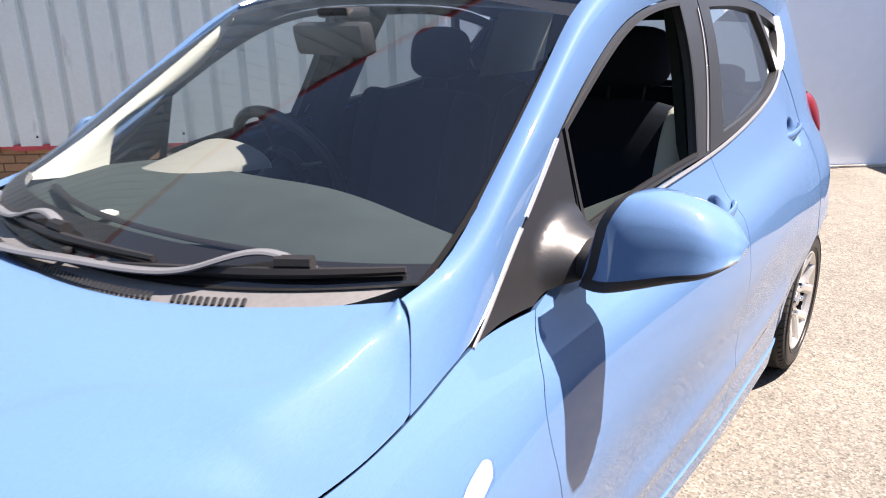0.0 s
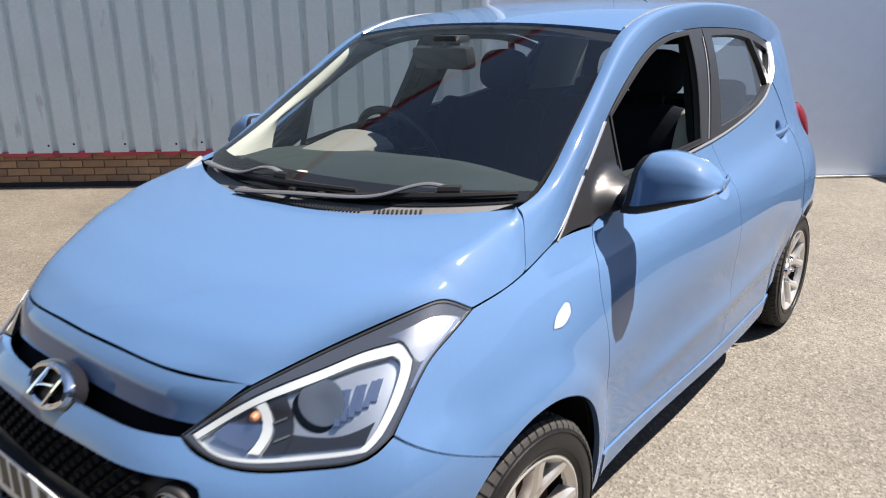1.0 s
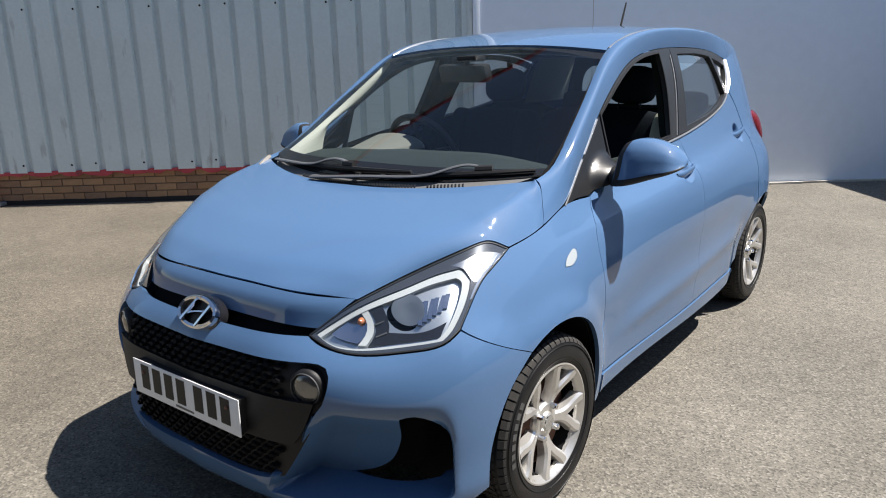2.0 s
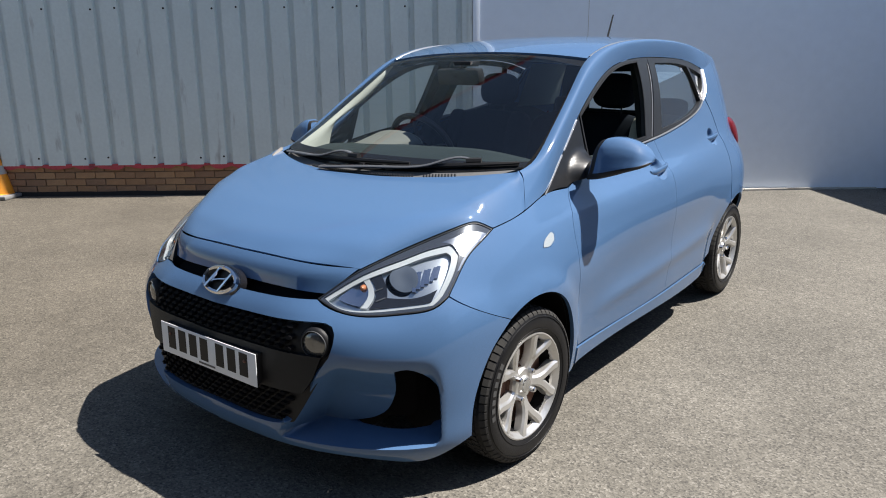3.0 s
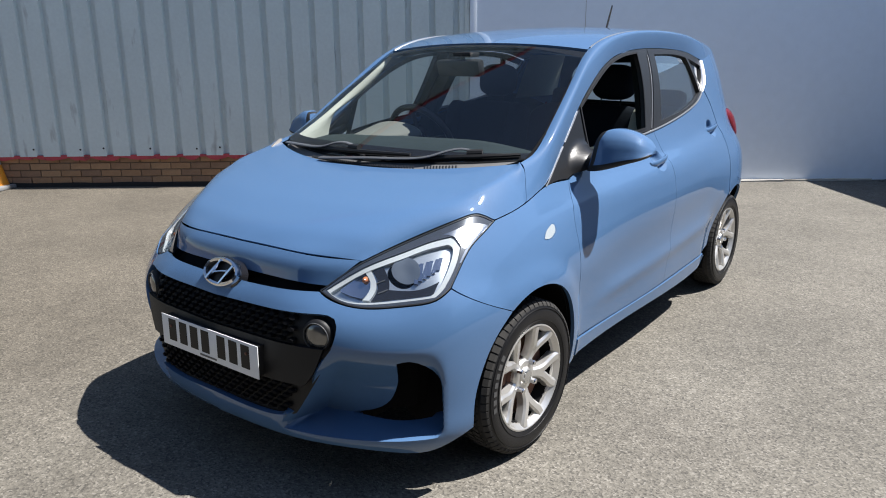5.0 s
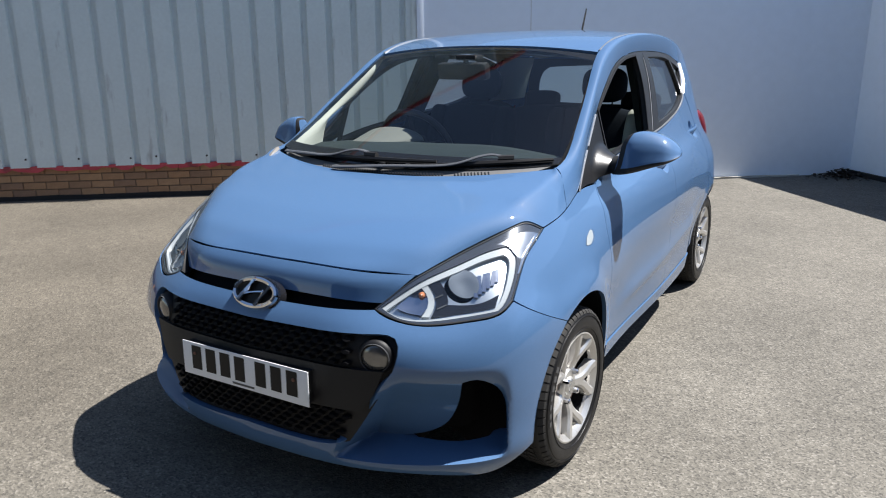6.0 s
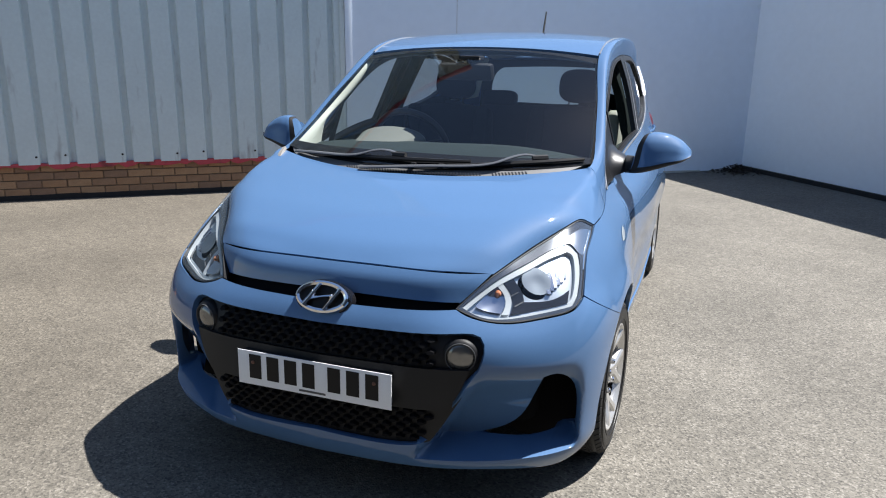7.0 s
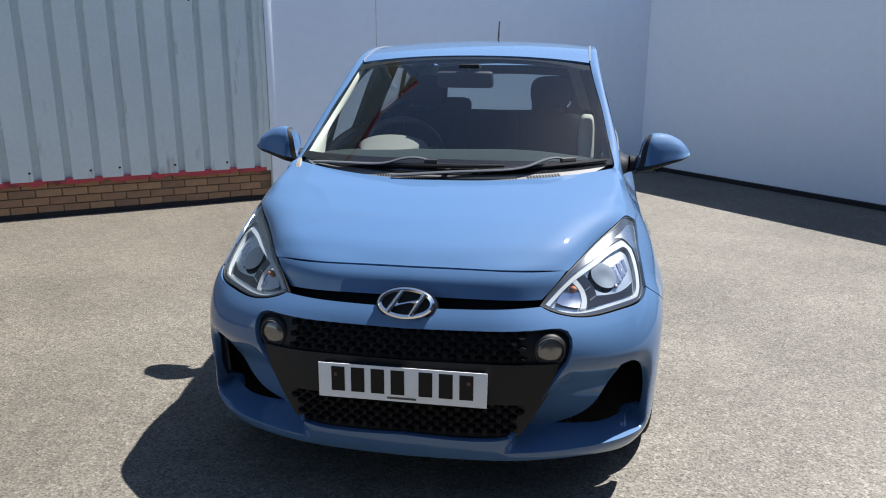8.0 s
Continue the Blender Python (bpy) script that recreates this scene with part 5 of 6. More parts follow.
def build_underside():
    bm = bmesh.new()
    box(bm, (-0.70, 0.36, 0.17), (0.70, 2.05, 0.24), bevel=0.02)
    box(bm, (-0.45, -0.44, 0.19), (0.45, 0.36, 0.26), bevel=0.02)
    box(bm, (-0.45, 2.05, 0.20), (0.45, 2.80, 0.27), bevel=0.02)
    part("underbody", bm, VOID, car)
    bm = bmesh.new()
    box(bm, (-0.45, -0.42, 0.26), (0.45, 0.30, 0.70), bevel=0.02)
    part("engine_bay", bm, VOID, car)
    # dark lining behind nose, hood and flanks
    o = loop([(-0.98, 0.24), (0, 0.22), (0.98, 0.24)], [(0.98, 0.24), (1.0, 0.60), (0.9, 0.72), (0.97, 0.84)], [(0.97, 0.84), (0, 0.77), (-0.97, 0.84)], [(-0.97, 0.84), (-0.9, 0.72), (-1.0, 0.60), (-0.98, 0.24)], step=0.05)
    part("nose_lining", trimmed(o, front, 0.05, 0.0, back=0.18, out=(0, -1, 0)), VOID, car)
    for s in (1, -1):
        o = loop(arc(0.0, 0.285, 0.34, 120, -10, 24), [(0.335, 0.225), (1.2, 0.215), (2.05, 0.225)], arc(2.385, 0.285, 0.34, 190, 10, 24), [(2.72, 0.34), (2.80, 0.7), (2.70, 1.0)], [(2.70, 1.0), (2.10, 1.14), (1.24, 1.02), (0.45, 0.92), (-0.06, 0.845)], [(-0.06, 0.845), (-0.17, 0.58)], step=0.04)
        part("flank_lining", trimmed(o, side, 0.06, 0.0, back=0.032, flip=s, out=(1, 0, 0)), DASH, car)
    rows = [[(x, y, z - 0.05) for x, y, z in r] for r in ([(-0.40, -0.42, 0.80), (0, -0.47, 0.80), (0.40, -0.42, 0.80)], [(-0.66, 0.06, 0.90), (0, -0.09, 0.97), (0.66, 0.06, 0.90)], [(-0.62, 0.20, 1.0), (0, 0.02, 0.98), (0.62, 0.20, 1.0)])]
    part("hood_lining", grid_mesh(rows), VOID, car)


def build_mirror(s):
    # shell of rounded sections from the arm outwards, blue above a dark foot
    bm = bmesh.new()
    rows = []
    top = curve1([0, 0.10, 0.35, 0.70, 0.92, 1.0], [1.096, 1.104, 1.107, 1.086, 1.054, 1.036])
    bot = curve1([0, 0.10, 0.35, 0.70, 0.92, 1.0], [0.944, 0.946, 0.958, 0.985, 1.006, 1.020])
    dep = curve1([0, 0.10, 0.35, 0.70, 0.92, 1.0], [0.036, 0.052, 0.063, 0.058, 0.040, 0.012])
    for t in np.linspace(0, 1, 26) ** 0.9:
        x = 0.776 + 0.208 * t
        zt, zb, hy = top(t)[0], bot(t)[0], dep(t)[0]
        hz, cz, cy = (zt - zb) / 2, (zt + zb) / 2, 0.510 + 0.050 * t
        row = []
        for a in np.linspace(0, 2 * math.pi, 28, endpoint=False):
            c, q = math.cos(a), math.sin(a)
            e = 0.52
            row.append((s * (x + 0.025 * q * (1 - t)), cy + hy * math.copysign(abs(c) ** e, c) + 0.040 * q * (1 - c) / 2 * min(1.0, 3 * t + 0.3), cz + hz * math.copysign(abs(q) ** e, q)))
        rows.append(row)
    grid_mesh(rows, 1, bm, True)
    bm.verts.ensure_lookup_table()
    bm.faces.new([bm.verts[i] for i in range(28)])
    bm.faces.new([bm.verts[len(bm.verts) - 28 + i] for i in range(28)])
    bm.faces.ensure_lookup_table()
    # arm end and lower faces take the black material
    for k in range(25 * 28):
        if k < 56 or math.sin(2 * math.pi * (k % 28 + 0.5) / 28) < -0.42:
            bm.faces[k].material_index = 1
    shell = part("door_mirror", bm, [PAINT, BLACK], car, "blue door mirror, black along its lower side", smooth=38)
    # mirror glass on the rear face
    bm = bmesh.new()
    ring = [bm.verts.new((s * (0.872 + 0.078 * math.copysign(abs(math.cos(a)) ** 0.6, math.cos(a))), 0.605, 1.030 + 0.046 * math.copysign(abs(math.sin(a)) ** 0.6, math.sin(a)))) for a in np.linspace(0, 2 * math.pi, 32, endpoint=False)]
    bm.faces.new(ring)
    part("mirror_glass", bm, CHROME, shell)
    # short neck between the sail's foot and the shell
    rows = []
    for t in np.linspace(0, 1, 10):
        ease = t * t * (3 - 2 * t)
        x, cy, cz = 0.735 + 0.075 * t, 0.552 - 0.03 * t, 0.972 + 0.008 * ease
        ry, rz = 0.050 - 0.010 * ease, 0.036 - 0.008 * ease
        rows.append([(s * x, cy + ry * math.cos(a), cz + rz * math.sin(a)) for a in np.linspace(0, 2 * math.pi, 20, endpoint=False)])
    part("mirror_foot", grid_mesh(rows, 1, None, True), BLACK, shell)


def build_wheel(s, cy, spin):
    ctr = Vector((s * (0.737 if cy < 1 else 0.693), cy, 0.279))
    ax = Matrix.Translation(ctr) @ Matrix.Rotation(radians(-2.5 if cy < 1 else 0), 4, "Z") @ Matrix.Rotation(radians(90 * s), 4, "Y") @ Matrix.Rotation(radians(spin), 4, "Z")
    R = 0.277
    tyre = [(0.178, -0.068), (0.20, -0.077), (0.238, -0.080), (0.263, -0.073), (0.274, -0.060), (R, -0.046), (R, 0.046), (0.274, 0.060), (0.263, 0.073), (0.238, 0.080), (0.219, 0.079), (0.203, 0.075), (0.193, 0.070), (0.187, 0.063)]
    wheel = part("wheel", lathe(tyre, ax, 96), RUBBER, car, "silver ten-spoke alloy wheel with black tyre", smooth=40)
    # tread blocks and raised wall band
    bm = bmesh.new()
    for row, (za, zb, off) in enumerate(((-0.060, -0.034, 0.0), (-0.028, -0.002, 0.5), (0.004, 0.030, 0.0), (0.036, 0.062, 0.5))):
        for i in range(66):
            a = 2 * math.pi * (i + off) / 66
            w = 2 * math.pi / 66 * 0.36
            out_r = R + 0.005 if abs(za + zb) < 0.08 else R + 0.002
            lo_r = out_r - 0.010
            p = []
            for r in (lo_r, out_r):
                for aa, z in ((a - w, za), (a + w, za), (a + w, zb), (a - w, zb)):
                    rr = r - (0.006 if abs(z) > 0.055 else 0)
                    p.append(bm.verts.new(ax @ Vector((rr * math.cos(aa + z * 1.0), rr * math.sin(aa + z * 1.0), z))))
            for f in ((4, 5, 6, 7), (0, 1, 5, 4), (1, 2, 6, 5), (2, 3, 7, 6), (3, 0, 4, 7)):
                bm.faces.new([p[k] for k in f])
    tagged(part("tread", bm, TREAD, wheel, smooth=0), kind="stuff")
    bm = bmesh.new()
    for i in range(60):
        a, w = 2 * math.pi * i / 60, 2 * math.pi / 60 * 0.40
        for sg in (-1, 1):
            ring = [[bm.verts.new(ax @ Vector((r * math.cos(a + q), r * math.sin(a + q), sg * z))) for q in (-w, w)] for r, z in ((0.2715, 0.0600), (0.2795, 0.0560), (0.2690, 0.0715), (0.2605, 0.0755), (0.2585, 0.0735))]
            for k in range(4):
                bm.faces.new((ring[k][0], ring[k][1], ring[k + 1][1], ring[k + 1][0]))
            for q in (0, 1):
                bm.faces.new([ring[k][q] for k in range(5)])
    tagged(part("shoulder_tread", bm, TREAD, wheel, smooth=0), kind="stuff")
    for r, z in ((0.210, 0.0785), (0.252, 0.0785)):
        part("wall_ring", lathe([(r - 0.002, z - 0.006), (r, z + 0.001), (r + 0.002, z - 0.006)], ax, 72), RUBBER, wheel)
    for k in range(7):
        a0 = -2.25 - radians(spin) + 0.13 * k
        rows = [[ax @ Vector((r * math.cos(a), r * math.sin(a), z)) for r, z in ((0.222, 0.0795), (0.223, 0.0812), (0.240, 0.0812), (0.241, 0.0795))] for a in np.linspace(a0, a0 + 0.085, 3)]
        part("wall_mark", grid_mesh(rows), WORN, wheel, smooth=0)
    # rim with bright lip; its inside is near black, shade put into the colour
    rim = part("rim", lathe([(0.187, 0.060), (0.195, 0.068), (0.194, 0.073), (0.189, 0.074), (0.182, 0.068), (0.172, 0.058), (0.170, 0.046)], ax, 72), ALLOY, wheel)
    part("shaded_barrel", lathe([(0.1705, 0.048), (0.160, 0.0), (0.165, -0.06), (0.178, -0.075)], ax, 48), VOID, rim)
    part("brake_disc", lathe([(0.150, 0.0), (0.150, 0.012), (0.07, 0.014), (0.06, 0.03), (0.001, 0.03)], ax, 40), RUST, wheel)
    # near-black disc added behind the spokes to keep the gaps dark
    part("inner_shade", lathe([(0.165, -0.02), (0.001, -0.02)], ax, 40), VOID, wheel)
    # five forked spokes
    for k in range(5):
        a0 = 2 * math.pi * k / 5
        for d in (-1, 1):
            rows = []
            for t in np.linspace(0, 1, 12):
                r = 0.040 + (0.184 - 0.040) * t
                fork = smoothstep(0.22, 0.95, np.array(t)) * 0.290
                aa = a0 + d * (float(fork) + 0.05 * (1 - t))
                hw = 0.0150 + 0.0075 * t + 0.004 * (1 - t)
                zt = 0.046 + 0.023 * t - 0.010 * (1 - t) ** 2
                c = Vector((r * math.cos(aa), r * math.sin(aa), 0))
                n = Vector((-math.sin(aa), math.cos(aa), 0))
                rows.append([ax @ (c + n * (hw * q) + Vector((0, 0, z))) for q, z in ((-1.0, zt - 0.03), (-0.85, zt - 0.004), (-0.45, zt + 0.003), (0.45, zt + 0.003), (0.85, zt - 0.004), (1.0, zt - 0.03))])
            part("spoke", grid_mesh(rows), ALLOY, wheel)
    part("hub", lathe([(0.064, 0.01), (0.062, 0.036), (0.055, 0.044), (0.034, 0.045), (0.030, 0.052), (0.026, 0.0545), (0.001, 0.0555)], ax, 40), ALLOY, wheel)
    part("centre_cap", lathe([(0.025, 0.053), (0.024, 0.058), (0.018, 0.060), (0.001, 0.0605)], ax, 24), SILVER, wheel)
    for k in range(4):
        a = math.pi / 4 + k * math.pi / 2
        part("wheel_nut", lathe([(0.0105, 0.042), (0.0105, 0.058), (0.008, 0.062), (0.001, 0.063)], ax @ Matrix.Translation((0.054 * math.cos(a), 0.054 * math.sin(a), 0.003)), 8), CHROME, wheel, smooth=20)


build_hood()
build_front()
for sgn in (1, -1):
    build_headlight(sgn)
    build_flank(sgn)
    build_mirror(sgn)
    build_wheel(sgn, 0.0, 8)
    build_wheel(sgn, 2.385, 31)
build_roof()
build_glass()
build_pillar_caps()
build_rear()
build_underside()


# ---------------------------------------------------------------- cabin
def cushion(name, size, m, material, parent, puff=0.25, label="", power=5):
    """A padded block: rounded box with a crowned face."""
    bm = bmesh.new()
    bmesh.ops.create_cube(bm, size=2.0)
    bmesh.ops.subdivide_edges(bm, edges=bm.edges[:], cuts=7, use_grid_fill=True)
    for v in bm.verts:
        x, y, z = v.co
        r = (abs(x) ** power + abs(y) ** power + abs(z) ** power) ** (1 / power)
        k = 1 / max(r, 1e-6)
        q = Vector((x * k, y * k, z * k))
        v.co = m @ Vector((q.x * size[0], q.y * size[1] * (1 + puff * (1 - q.x**2) * (1 - q.z**2)), q.z * size[2]))
    return part(name, bm, material, parent, label, smooth=60)


def build_seat(x):
    seat = part("front_seat", tube([(x - 0.2, 1.08, 0.30), (x, 1.08, 0.30), (x + 0.2, 1.08, 0.30)], 0.03, 8, 6), BLACK, car, "dark cloth front seat with headrest")
    cushion("seat_base", (0.24, 0.26, 0.08), pose(x, 1.11, 0.50, 6, 0, 0), FABRIC, seat)
    cushion("backrest", (0.235, 0.07, 0.31), pose(x, 1.42, 0.82, -16, 0, 0), FABRIC, seat)
    for q in (-1, 1):
        # only the bolster by the open window is pale: sunlight put into its colour
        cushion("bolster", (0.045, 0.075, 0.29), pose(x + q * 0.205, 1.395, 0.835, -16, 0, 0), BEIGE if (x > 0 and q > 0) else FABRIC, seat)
        part("headrest_post", tube([(x + q * 0.055, 1.515, 1.10), (x + q * 0.055, 1.54, 1.18)], 0.004, 8, 4), BLACK, seat)
    cushion("headrest", (0.118, 0.05, 0.090), pose(x, 1.565, 1.235, -10, 0, 0), FABRIC, seat, power=3)


def build_cabin():
    for x in (-0.36, 0.36):
        build_seat(x)
    rear = cushion("rear_seat", (0.60, 0.24, 0.09), pose(0, 1.98, 0.50, 4, 0, 0), FABRIC, car, label="dark cloth rear bench seat")
    cushion("backrest", (0.60, 0.07, 0.28), pose(0, 2.28, 0.80, -18, 0, 0), FABRIC, rear, puff=0.1)
    for x in (-0.33, 0.33):
        cushion("headrest", (0.12, 0.045, 0.07), pose(x, 2.40, 1.09, -12, 0, 0), FABRIC, rear)
    # dashboard: long crowned top with a fascia
    rows = []
    for y, z in ((0.08, 0.955), (0.22, 1.008), (0.40, 1.026), (0.53, 1.018), (0.60, 0.985), (0.625, 0.88), (0.64, 0.72), (0.58, 0.55), (0.48, 0.40)):
        rows.append([(x, y + 0.03 * (x / 0.62) ** 2 - (0.14 * smoothstep(0.0, 0.60, x) * (y - 0.08) / 0.5 if y > 0.2 else 0), z - 0.02 * abs(x / 0.62) ** 4 + (0.012 * math.exp(-(((x - 0.30) / 0.25) ** 2)) if z > 0.95 else 0)) for x in np.linspace(-0.635, 0.635, 34)])
    dash = part("dashboard", grid_mesh(rows), DASH, car, "dark grey dashboard with pale instrument hood")
    # instrument hood
    rows = []
    for t in np.linspace(0, 1, 12):
        y = 0.40 + 0.23 * t
        w = 0.09 + 0.075 * t
        h = 0.008 + 0.050 * t**0.9
        rows.append([(-0.35 + w * math.cos(a), y, 1.012 + h * math.sin(a)) for a in np.linspace(0, math.pi, 18)])
    part("instrument_hood", grid_mesh(rows), HOODGREY, dash)
    rows = [[(-0.35 + r * math.cos(a), 0.632 + 0.01 * (r < 0.1), 1.012 + r * 0.345 * math.sin(a)) for a in np.linspace(0, math.pi, 18)] for r in (0.168, 0.09, 0.01)]
    part("instrument_face", grid_mesh(rows), BEIGE, dash)
    # long demister slot near the glass, with a small pale sensor
    part("demister_slot", tube([(x, 0.150 + 0.11 * (x / 0.55) ** 2, 1.010 - 0.006 * (x / 0.55) ** 2) for x in np.linspace(-0.50, 0.52, 9)], 0.010, 8, 40, flat=0.35), VOID, dash)
    bm = bmesh.new()
    box(bm, (-0.16, 0.165, 1.001), (-0.125, 0.190, 1.010), bevel=0.003)
    part("light_sensor", bm, BEIGE, dash)
    for x in (-0.08, 0.10, 0.55, -0.57):
        bm = bmesh.new()
        box(bm, (x - 0.05, 0.615 - 0.14 * smoothstep(0.0, 0.60, x), 0.86), (x + 0.05, 0.648 - 0.14 * smoothstep(0.0, 0.60, x), 0.93), bevel=0.008)
        part("air_vent", bm, BLACK, dash)
    # steering wheel
    sw = Matrix.Translation((-0.325, 0.81, 0.972)) @ Matrix.Rotation(radians(-62), 4, "X")
    bm = bmesh.new()
    rows = []
    for a in np.linspace(0, 2 * math.pi, 40, endpoint=False):
        rows.append([sw @ Vector(((0.182 + 0.016 * math.cos(b)) * math.cos(a), (0.182 + 0.016 * math.cos(b)) * math.sin(a), 0.016 * math.sin(b))) for b in np.linspace(0, 2 * math.pi, 10, endpoint=False)])
    rows.append(rows[0])
    wheel = part("steering_wheel", grid_mesh(rows, 1, None, True), SAIL, car, "black steering wheel")
    for a in (-10, 190, 270):
        q = radians(a)
        part("spoke", tube([sw @ Vector((0.05 * math.cos(q), 0.05 * math.sin(q), -0.01)), sw @ Vector((0.18 * math.cos(q), 0.18 * math.sin(q), 0))], 0.014, 8, 6, flat=0.5), BLACK, wheel)
    part("boss", lathe([(0.075, -0.03), (0.072, 0.0), (0.055, 0.012), (0.001, 0.018)], sw, 24), BLACK, wheel)
    part("column", tube([sw @ Vector((0, 0, -0.02)), (-0.325, 0.62, 0.88)], 0.04, 12, 4), BLACK, wheel)
    # inner mirror
    bm = bmesh.new()
    box(bm, (-0.135, -0.022, -0.038), (0.135, 0.022, 0.038), pose(-0.02, 0.715, 1.322, 12, 0, -8), bevel=0.018)
    mir = part("inner_mirror", bm, BLACK, car, "black rear-view mirror", smooth=50)
    part("stalk", tube([(-0.005, 0.71, 1.35), (0.0, 0.705, 1.385)], 0.012, 8, 5), BLACK, mir)
    bm = bmesh.new()
    box(bm, (-0.05, 0.69, 1.368), (0.05, 0.77, 1.392), pose(0, 0.005, 0.0), bevel=0.010)
    part("sensor_cover", bm, BLACK, mir)
    # pillar trims (far side pale, near side dark), dark door cards, floor
    for s in (1, -1):
        a = np.array([(0.638, 0.225, 1.002), (0.628, 0.385, 1.082), (0.604, 0.540, 1.178), (0.576, 0.690, 1.278), (0.552, 0.830, 1.372)])
        b = np.array([(0.622, 0.440, 0.985), (0.612, 0.482, 1.105), (0.606, 0.600, 1.164), (0.580, 0.785, 1.280), (0.552, 0.830, 1.362)])
        rows = [spl(a * (1 - t) + b * t - np.array((0.016, -0.004, 0)) * math.sin(t * math.pi), 18) for t in np.linspace(0, 1, 6)]
        # the near trim takes the dash colour: its shade is put into the material
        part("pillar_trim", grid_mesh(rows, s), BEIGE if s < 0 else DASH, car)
        for y0, y1, name in ((0.46, 1.22, "door_card"), (1.34, 2.05, "door_card")):
            rows = []
            for z in (0.30, 0.5, 0.62, 0.66, 0.85, 1.0):
                rows.append([(side(np.array([y]), np.array([max(z, 0.3)]))[0, 0] - 0.065 - (0.05 if 0.6 < z < 0.68 else 0), y, z) for y in np.linspace(y0, y1, 8)])
            part(name, grid_mesh(rows, s), DASH, car)
        # centre pillar
        rows = []
        for z in (0.30, 0.7, 1.05, 1.2, 1.38):
            x = side(np.array([1.3]), np.array([z]))[0, 0] - 0.05
            y = 1.24 + 0.16 * max(0, (z - 1.0)) / 0.4
            rows.append([(x, y - 0.04, z), (x - 0.04, y, z), (x - 0.04, y + 0.06, z), (x, y + 0.12, z)])
        part("centre_pillar_trim", grid_mesh(rows, s), DASH, car)
        rows = []
        for z in (1.10, 1.2, 1.30, 1.37):
            x = side(np.array([2.3]), np.array([z]))[0, 0] - 0.05
            rows.append([(x, 2.16 + 0.1 * (z - 1.1), z), (x - 0.05, 2.25, z), (x - 0.07, 2.45, z), (x - 0.05, 2.62 - 0.2 * (z - 1.1), z)])
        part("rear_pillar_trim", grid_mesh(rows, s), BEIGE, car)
    bm = bmesh.new()
    box(bm, (-0.68, 0.38, 0.25), (0.68, 2.75, 0.29), bevel=0.01)
    part("cabin_floor", bm, FABRIC, car)
    rows = [[(x, y, z) for x in np.linspace(-0.55, 0.55, 6)] for y, z in ((2.34, 1.02), (2.55, 1.035), (2.76, 1.03))]
    part("parcel_shelf", grid_mesh(rows), FABRIC, car)


build_cabin()


# ---------------------------------------------------------------- the yard's small things
def build_flashing():
    """Red painted timber strip under the sheeting, broken into flaking lengths."""
    rnd = random.Random(4)
    strip = thing("timber_strip", "red painted timber strip, flaking and broken, under steel cladding", "trim", kind="structure")
    x = -11.5
    while x < EDGE - 0.02:
        ln = min(rnd.uniform(0.5, 1.4), EDGE - 0.004 - x)
        bm = bmesh.new()
        n = max(3, int(ln / 0.06))
        top, bot = [], []
        for i in range(n + 1):
            xx = x + ln * i / n
            t = 0.346 + rnd.uniform(-0.004, 0.004)
            b = 0.296 + rnd.choice((0, 0, 0.0, 0.012, 0.024, -0.008)) + rnd.uniform(-0.004, 0.004)
            top.append((xx, t))
            bot.append((xx, b))
        vs = {}
        for side_y in (-0.030, 0.010):
            for i in range(n + 1):
                vs[side_y, 0, i] = bm.verts.new(WALL @ Vector((top[i][0], side_y, top[i][1])))
                vs[side_y, 1, i] = bm.verts.new(WALL @ Vector((bot[i][0], side_y, bot[i][1])))
        a, b = -0.030, 0.010
        for i in range(n):
            bm.faces.new((vs[a, 0, i], vs[a, 0, i + 1], vs[a, 1, i + 1], vs[a, 1, i]))
            bm.faces.new((vs[b, 0, i], vs[b, 1, i], vs[b, 1, i + 1], vs[b, 0, i + 1]))
            bm.faces.new((vs[a, 1, i], vs[a, 1, i + 1], vs[b, 1, i + 1], vs[b, 1, i]))
            bm.faces.new((vs[a, 0, i], vs[b, 0, i], vs[b, 0, i + 1], vs[a, 0, i + 1]))
        for i in (0, n):
            bm.faces.new((vs[a, 0, i], vs[a, 1, i], vs[b, 1, i], vs[b, 0, i]))
        part("strip_length", bm, REDPAINT, strip, smooth=0)
        x += ln + 0.004


def build_eaves():
    """Red fascia and soffit at the top of the clad building; it shows mirrored in the car's windscreen."""
    bm = bmesh.new()
    box(bm, (-12.0, -0.080, 6.70), (0.42, -0.050, 6.92), WALL, bevel=0.004)
    fascia = tagged(part("fascia", bm, REDPAINT, smooth=30), "red painted fascia board along the eaves", "fascia", kind="structure")
    bm = bmesh.new()
    box(bm, (-12.0, -0.049, 6.701), (0.42, 0.30, 6.74), WALL)
    part("soffit", bm, SHEET, fascia, smooth=0)
    bm = bmesh.new()
    box(bm, (-12.0, -0.049, 6.90), (0.42, 3.0, 6.95), WALL)
    part("roof_edge", bm, SHEET, fascia, smooth=0)


